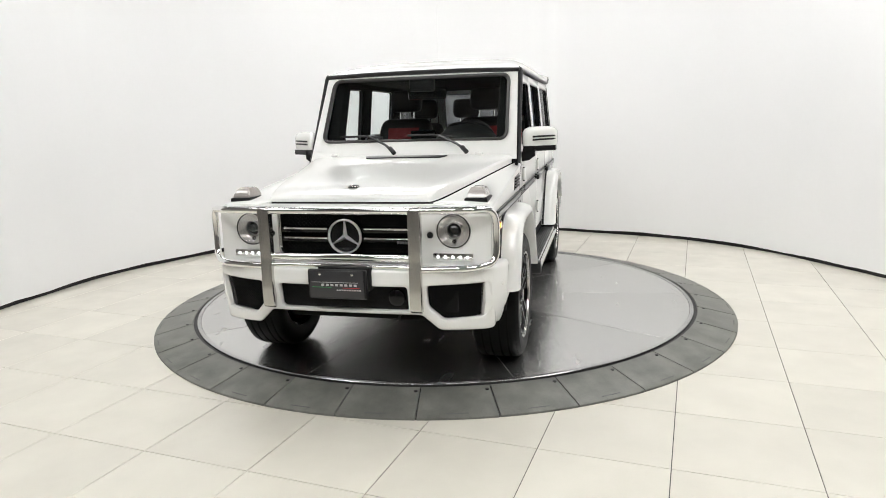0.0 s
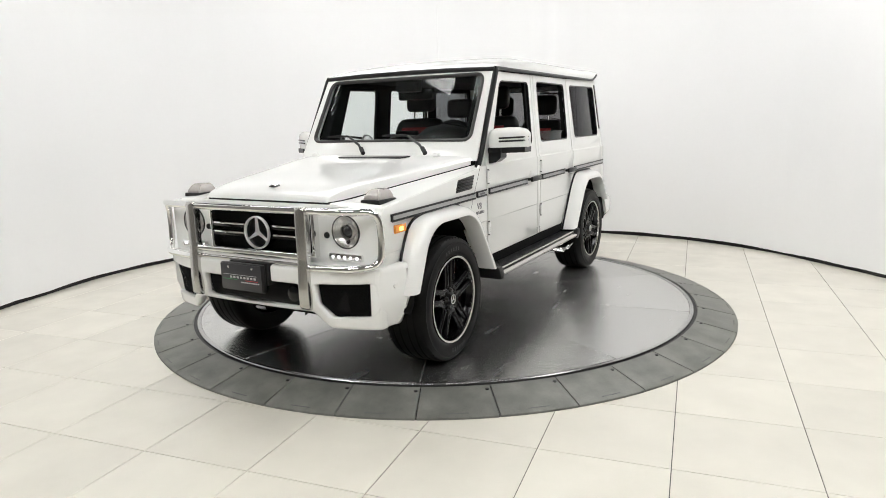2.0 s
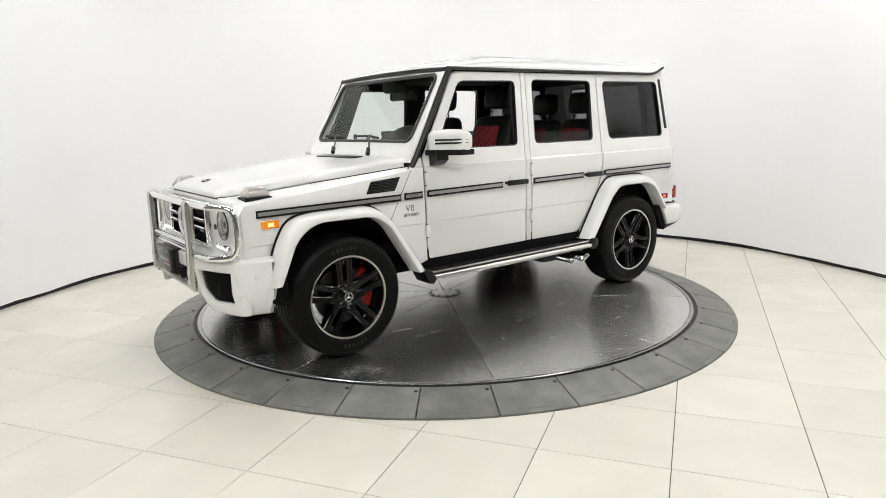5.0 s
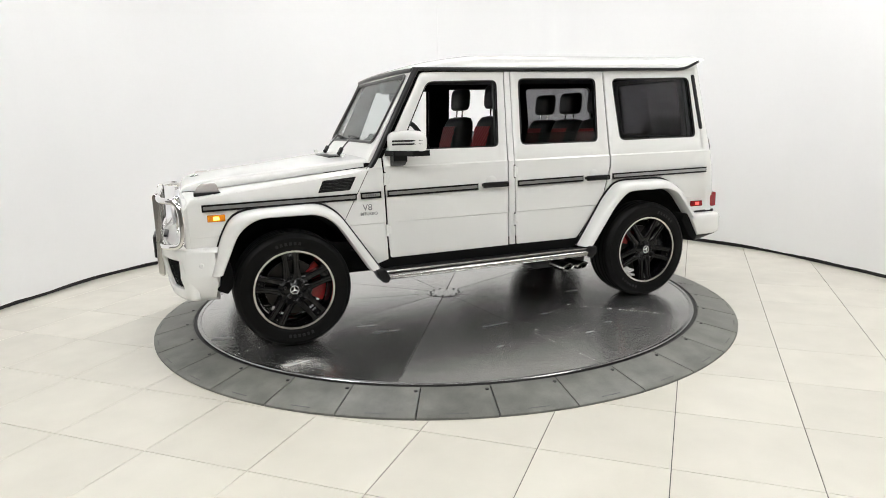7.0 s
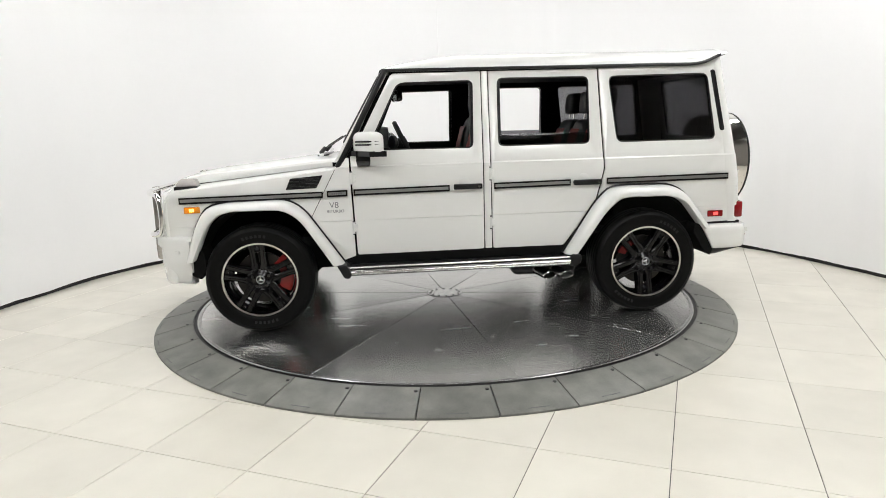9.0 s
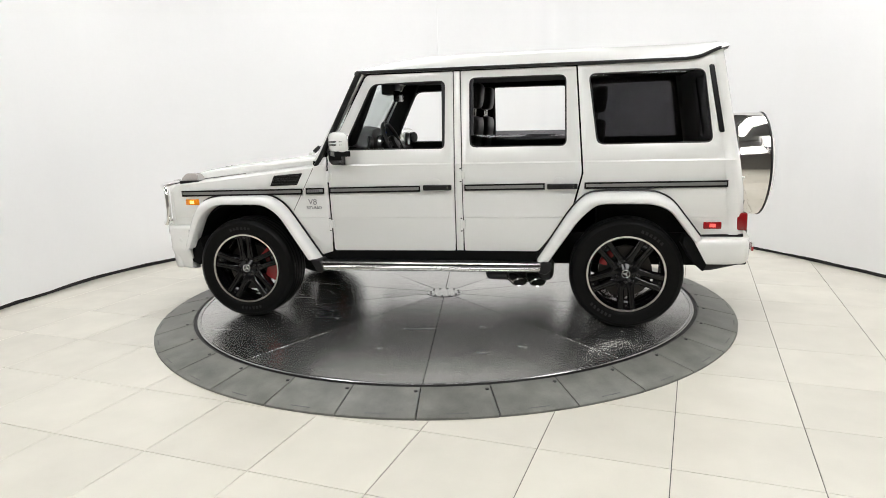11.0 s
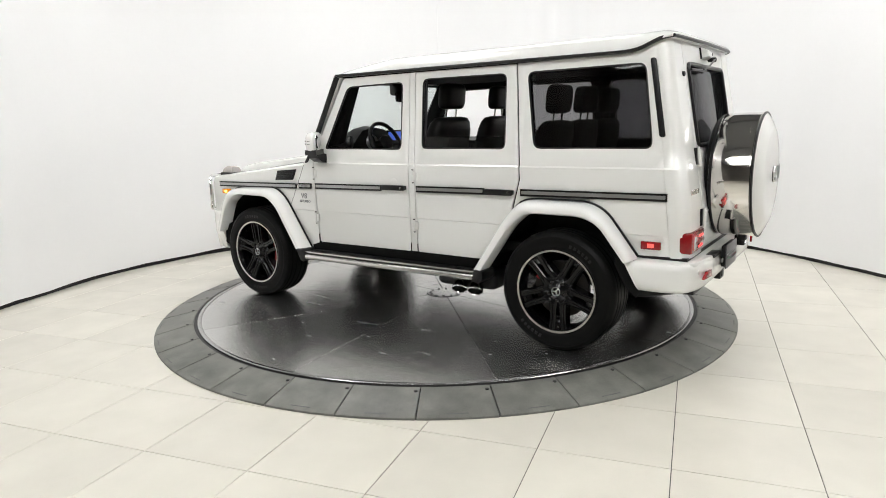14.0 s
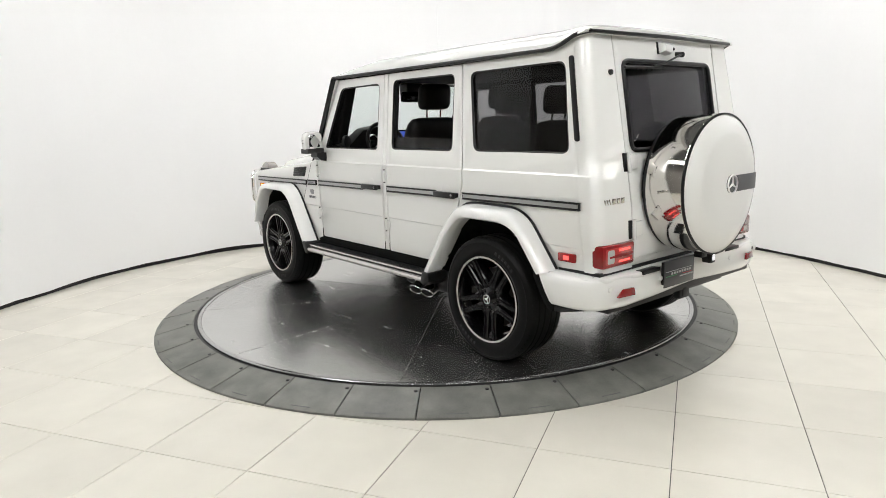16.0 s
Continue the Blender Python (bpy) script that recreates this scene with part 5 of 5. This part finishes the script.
    P("cover_rubber", moved(lathe([(0.381, -3.866), (0.389, -3.869), (0.389, -3.876), (0.379, -3.880)], 96, "x", True), hub_at), M_BLACK, sp)
    P("cover_face", moved(cap_lathe([(0.001, -3.932), (0.20, -3.929), (0.275, -3.924), (0.292, -3.920), (0.345, -3.897), (0.372, -3.881), (0.380, -3.874), (0.380, -3.862)], 96, "x"), hub_at), M_PAINT, sp, "white domed cover face", smooth=25)
    P("back_lip", moved(lathe([(0.362, -3.650), (0.362, -3.628), (0.376, -3.632), (0.381, -3.650)], 72, "x", True), hub_at), M_BLACK, sp)
    P("cover_back", moved(cap_lathe([(0.001, -3.66), (0.370, -3.652)], 48, "x"), hub_at), M_BLACK, sp)
    P("spare_tyre", moved(lathe([(0.20, -3.60), (0.33, -3.595), (0.355, -3.61), (0.355, -3.66), (0.2, -3.66)], 48, "x", True), hub_at), M_RUBBER, sp)
    P("spare_carrier", join(tube([(-3.54, 0.058, 1.084), (-3.66, 0.058, 1.084)], 0.09, 16), tube([(-3.58, -0.20, 1.23), (-3.62, 0.058, 1.084), (-3.58, -0.20, 0.93)], 0.025, 8)), M_BLACK, sp)
    P("cover_band", plate([rect(0.0, 0.315, -0.045, 0.045)], 0.003, 0.0005, lambda u, v, w: (-lerp([(0, 3.9325), (0.2, 3.930), (0.275, 3.925), (0.292, 3.921), (0.345, 3.898)], u) - 0.001 - w, 0.053 - u, 1.090 + v), ((0, 0.1), (0, 0.2), (0, 0.275), (0, 0.292))), M_BAND, sp, "dark grey band on the cover")
    P("emblem_back", moved(cap_lathe([(0.001, -3.937), (0.050, -3.936), (0.051, -3.93)], 32, "x"), Matrix.Translation((0, 0.053, 1.090))), M_BAND, sp)
    P("emblem", moved(star(0.052, 0.005, 0.004), Matrix.Translation((-3.940, 0.053, 1.090)) @ Matrix.Rotation(math.pi, 4, "Z")), M_EMBLEM, sp)
    P("cover_lock", box(-3.80, -3.75, 0.028, 0.088, 0.664, 0.698, 0.004), M_BLACK, sp)

    # --- wheels ---
    first = build_wheel()
    first.parent = car
    y0 = 0.752
    for k, (x, s) in enumerate(((0.0, 1), (-2.85, 1), (0.0, -1), (-2.85, -1))):
        m = Matrix.Translation((x + CX, s * y0 + CY, 0.390)) @ (Matrix.Rotation(math.pi, 4, "Z") if s < 0 else Matrix.Identity(4)) @ Matrix.Rotation(radians((3, -34, 50, 10)[k]), 4, "Y")
        if k == 0:
            first.matrix_basis = m
        else:
            copy_thing(first, m)
    for x, a0, span, r1 in ((0.0, 8, 38, 0.225), (-2.85, 140, 22, 0.19)):
        def caliper(x=x, a0=a0, span=span, r1=r1):
            rings = []
            for k in range(9):
                a = radians(a0 - span + 2 * span * k / 8)
                rings.append([(x - r * math.cos(a), y, 0.39 + r * math.sin(a)) for r, y in ((0.135, 0.758), (r1, 0.758), (r1, 0.790), (r1 - 0.02, 0.800), (0.135, 0.796))])
            return loft(rings)
        both("brake_caliper", caliper, M_CALIPER, None, "red brake caliper")

    # --- cabin ---
    P("cabin_floor", box(-3.45, -0.30, -0.74, 0.74, 0.60, 0.66), M_HEADLINER)
    P("bulkhead", box(-0.60, -0.55, -0.75, 0.75, 0.60, 1.20), M_HEADLINER)
    def dash():
        rings = []
        for y in (-0.72, -0.6, -0.3, 0.0, 0.10, 0.16, 0.22, 0.36, 0.50, 0.56, 0.62, 0.72):
            hump = 0.150 * math.exp(-((y - 0.36) / 0.22) ** 4)
            rings.append([(-0.58, y, 0.80), (-0.60, y, 1.24), (-0.70, y, 1.285 + hump * 0.55), (-0.86, y, 1.300 + hump), (-0.96, y, 1.285 + hump), (-1.00, y, 1.18), (-0.93, y, 0.95), (-0.85, y, 0.80)])
        return loft(rings)
    da = P("dashboard", dash(), M_LEATHER, smooth=60)
    both("gauge", lambda: moved(lathe([(0.050, 0.0), (0.055, 0.01), (0.060, 0.0), (0.052, -0.02)], 24, "x", True), Matrix.Translation((-0.995, 0.0, 0.0)) @ Matrix.Translation((0, 0.36 + 0.075, 1.32))), M_SILVER, (da, da))
    P("dash_screen", moved(box(-0.01, 0.01, -0.10, 0.10, -0.06, 0.06, 0.006), Matrix.Translation((-0.90, 0.02, 1.345)) @ Matrix.Rotation(0.15, 4, "Y")), M_GLOSSBLACK, da)
    P("screen_face", moved(box(-0.012, -0.010, -0.085, 0.085, -0.045, 0.045), Matrix.Translation((-0.90, 0.02, 1.345)) @ Matrix.Rotation(0.15, 4, "Y")), M_SCREEN, da)
    st = P("steering_wheel", moved(lathe([(0.175 + 0.016 * math.cos(a), 0.018 * math.sin(a)) for a in (2 * math.pi * k / 10 for k in range(10))], 40, "x", True), Matrix.Translation((-1.085, 0.36, 1.305)) @ Matrix.Rotation(0.42, 4, "Y")), M_LEATHER, None, "black leather steering wheel")
    P("wheel_boss", moved(join(lathe([(0.002, -0.03), (0.05, -0.028), (0.07, -0.01), (0.06, 0.03), (0.03, 0.15)], 24, "x"), box(-0.01, 0.01, -0.16, 0.16, -0.02, 0.02, 0.006), box(-0.01, 0.01, -0.03, 0.03, -0.165, 0.0, 0.006)), Matrix.Translation((-1.085, 0.36, 1.305)) @ Matrix.Rotation(0.42, 4, "Y")), M_LEATHER, st)
    rm = P("rear_view_mirror", moved(box(-0.025, 0.025, -0.150, 0.150, -0.044, 0.044, 0.016), Matrix.Translation((-1.05, 0.02, 1.680)) @ Matrix.Rotation(0.12, 4, "Z")), M_GLOSSBLACK, None, "black rear view mirror")
    P("mirror_stem", tube([(-0.93, 0.02, 1.79), (-1.00, 0.02, 1.73), (-1.04, 0.02, 1.69)], 0.016, 8), M_BLACK, rm)
    P("sensor_box", box(-1.04, -0.92, -0.09, 0.09, 1.695, 1.80, 0.02), M_BLACK, rm)

    both("inner_pillar", lambda: plate([rpoly([(-0.62, 1.16), (-0.79, 1.16), (-1.045, 1.74), (-1.08, 1.805), (-0.95, 1.805)], 0.01)], 0.08, 0.01, lambda u, v, w: (u, 0.645 + w, v)), M_HEADLINER)
    both("door_tweeter", lambda: moved(cap_lathe([(0.001, -0.012), (0.045, -0.010), (0.052, -0.004), (0.052, 0.02)], 24, "x"), Matrix.Translation((-1.00, 0.69, 1.325)) @ Matrix.Rotation(0.5, 4, "Z")), M_SATIN, (da, da))

    def seat(xs, y, w, back_top, head_z, head_w, name):
        m = Matrix.Translation((xs, y, 0))
        base = P(name, moved(loft([[(x, s * w / 2 * k, z) for s, z in ((-1, 0.72), (1, 0.72), (1, 0.93 - d), (0.5, 0.945 - d), (-0.5, 0.945 - d), (-1, 0.93 - d))] for x, k, d in ((0.02, 0.9, 0.03), (0.06, 1, 0.0), (0.45, 1, -0.02), (0.52, 0.95, 0.02))]), m), M_LEATHER, None, "black leather seat with red quilted centre")
        P("backrest", moved(seat_cushion(w, -0.08, 0.08, 0.84, back_top, 0.15), m), M_LEATHER, base, smooth=60)
        P("quilted_panel", moved(red_panel(w * 0.56, 0.089, 0.94, back_top - 0.08, 0.135), m), M_RED, base, "red quilted leather", smooth=0)
        P("seat_insert", moved(box(0.1, 0.48, -w * 0.28, w * 0.28, 0.93, 0.952, 0.008), m), M_RED, base)
        hr = P("headrest", moved(seat_cushion(head_w, -0.055, 0.055, head_z - 0.095, head_z + 0.095, 0.02), m @ Matrix.Translation((-0.15, 0, 0))), M_LEATHER, base, smooth=60)
        for s in (-1, 1):
            P("headrest_post", moved(tube([(-0.14, s * 0.065, back_top - 0.03), (-0.155, s * 0.065, head_z - 0.05)], 0.007, 8), m), M_CHROME, hr)
    seat(FRONT_SEAT_X, 0.36, 0.50, 1.50, 1.65, 0.28, "driver_seat")
    seat(FRONT_SEAT_X, -0.36, 0.50, 1.50, 1.65, 0.28, "passenger_seat")
    for y in (0.45, 0.0, -0.45):
        seat(REAR_SEAT_X, y, 0.44, 1.455, 1.592, 0.28, "rear_seat")
    P("luggage_floor", box(-3.45, -2.65, -0.72, 0.72, 0.66, 0.95), M_HEADLINER)
    # no part deeper than two levels under the car
    for ob in car.children_recursive:
        chain = [ob]
        while chain[-1].parent != car:
            chain.append(chain[-1].parent)
        if len(chain) > 2:
            ob.parent = chain[-1]


FRONT_SEAT_X, REAR_SEAT_X = -1.59, -2.51


# ---- floor tiles ----
def build_tiles():
    size, turn = 0.6039, -0.3674
    h = size / 2 - 0.0020
    bm = bmesh.new()
    top, mid, low = ([bm.verts.new((sx * (h - e), sy * (h - e), z)) for sx, sy in ((-1, -1), (1, -1), (1, 1), (-1, 1))] for e, z in ((0.001, 0.0), (0.0, -0.001), (0.0, -0.012)))
    bm.faces.new(top)
    for a, b in ((mid, top), (low, mid)):
        for i in range(4):
            bm.faces.new((a[i], a[(i + 1) % 4], b[(i + 1) % 4], b[i]))
    me = bpy.data.meshes.new("tile")
    bm.to_mesh(me)
    bm.free()
    me.materials.append(M_TILE)
    floor = bpy.data.objects["floor"]
    c, s = math.cos(turn), math.sin(turn)
    far = []
    for a in range(-16, 18):
        for b in range(-14, 18):
            u, v = b + 0.5, a + 0.5
            x, y = -2.0542 + size * (c * u - s * v), -2.368 + size * (s * u + c * v)
            if math.hypot(x, y) < 1.6 or x < -5.1 or x > 5.15 or y < -8.4 or y > 4.2 or (y > 0 and math.hypot(x, y) > 4.4):
                continue
            m = Matrix.Translation((x, y, FLOOR_Z)) @ Matrix.Rotation(turn + random.choice((0, 1, 2, 3)) * math.pi / 2, 4, "Z")
            if y < -5.0 or (y <= 0 and abs(x) > 4.75):
                far.append(m)
                continue
            ob = new("tile", me)
            ob.parent = floor
            ob.matrix_basis = m
    bm = bmesh.new()
    for m in far:
        start = len(bm.verts)
        bm.from_mesh(me)
        bm.verts.ensure_lookup_table()
        bmesh.ops.transform(bm, matrix=m, verts=bm.verts[start:])
    tagged(part("tiles", bm, M_TILE, floor, smooth=0), kind="stuff")


# ---- motion of the turntable and the car on it ----
TURNS = [256.164, 248.334, 240.479, 232.601, 224.702, 216.784, 208.851, 200.903, 192.942, 184.972, 176.995, 169.012, 161.025, 153.038, 145.052, 137.069, 129.091]


def motions():
    rows = [(float(t), pose(0, 0, 0, 0, 0, a)) for t, a in enumerate(TURNS)]
    walk(bpy.data.objects["turntable"], rows)
    walk(bpy.data.objects["car"], rows)


build_studio()
build_lights()
build_turntable()
build_car()
build_tiles()
motions()
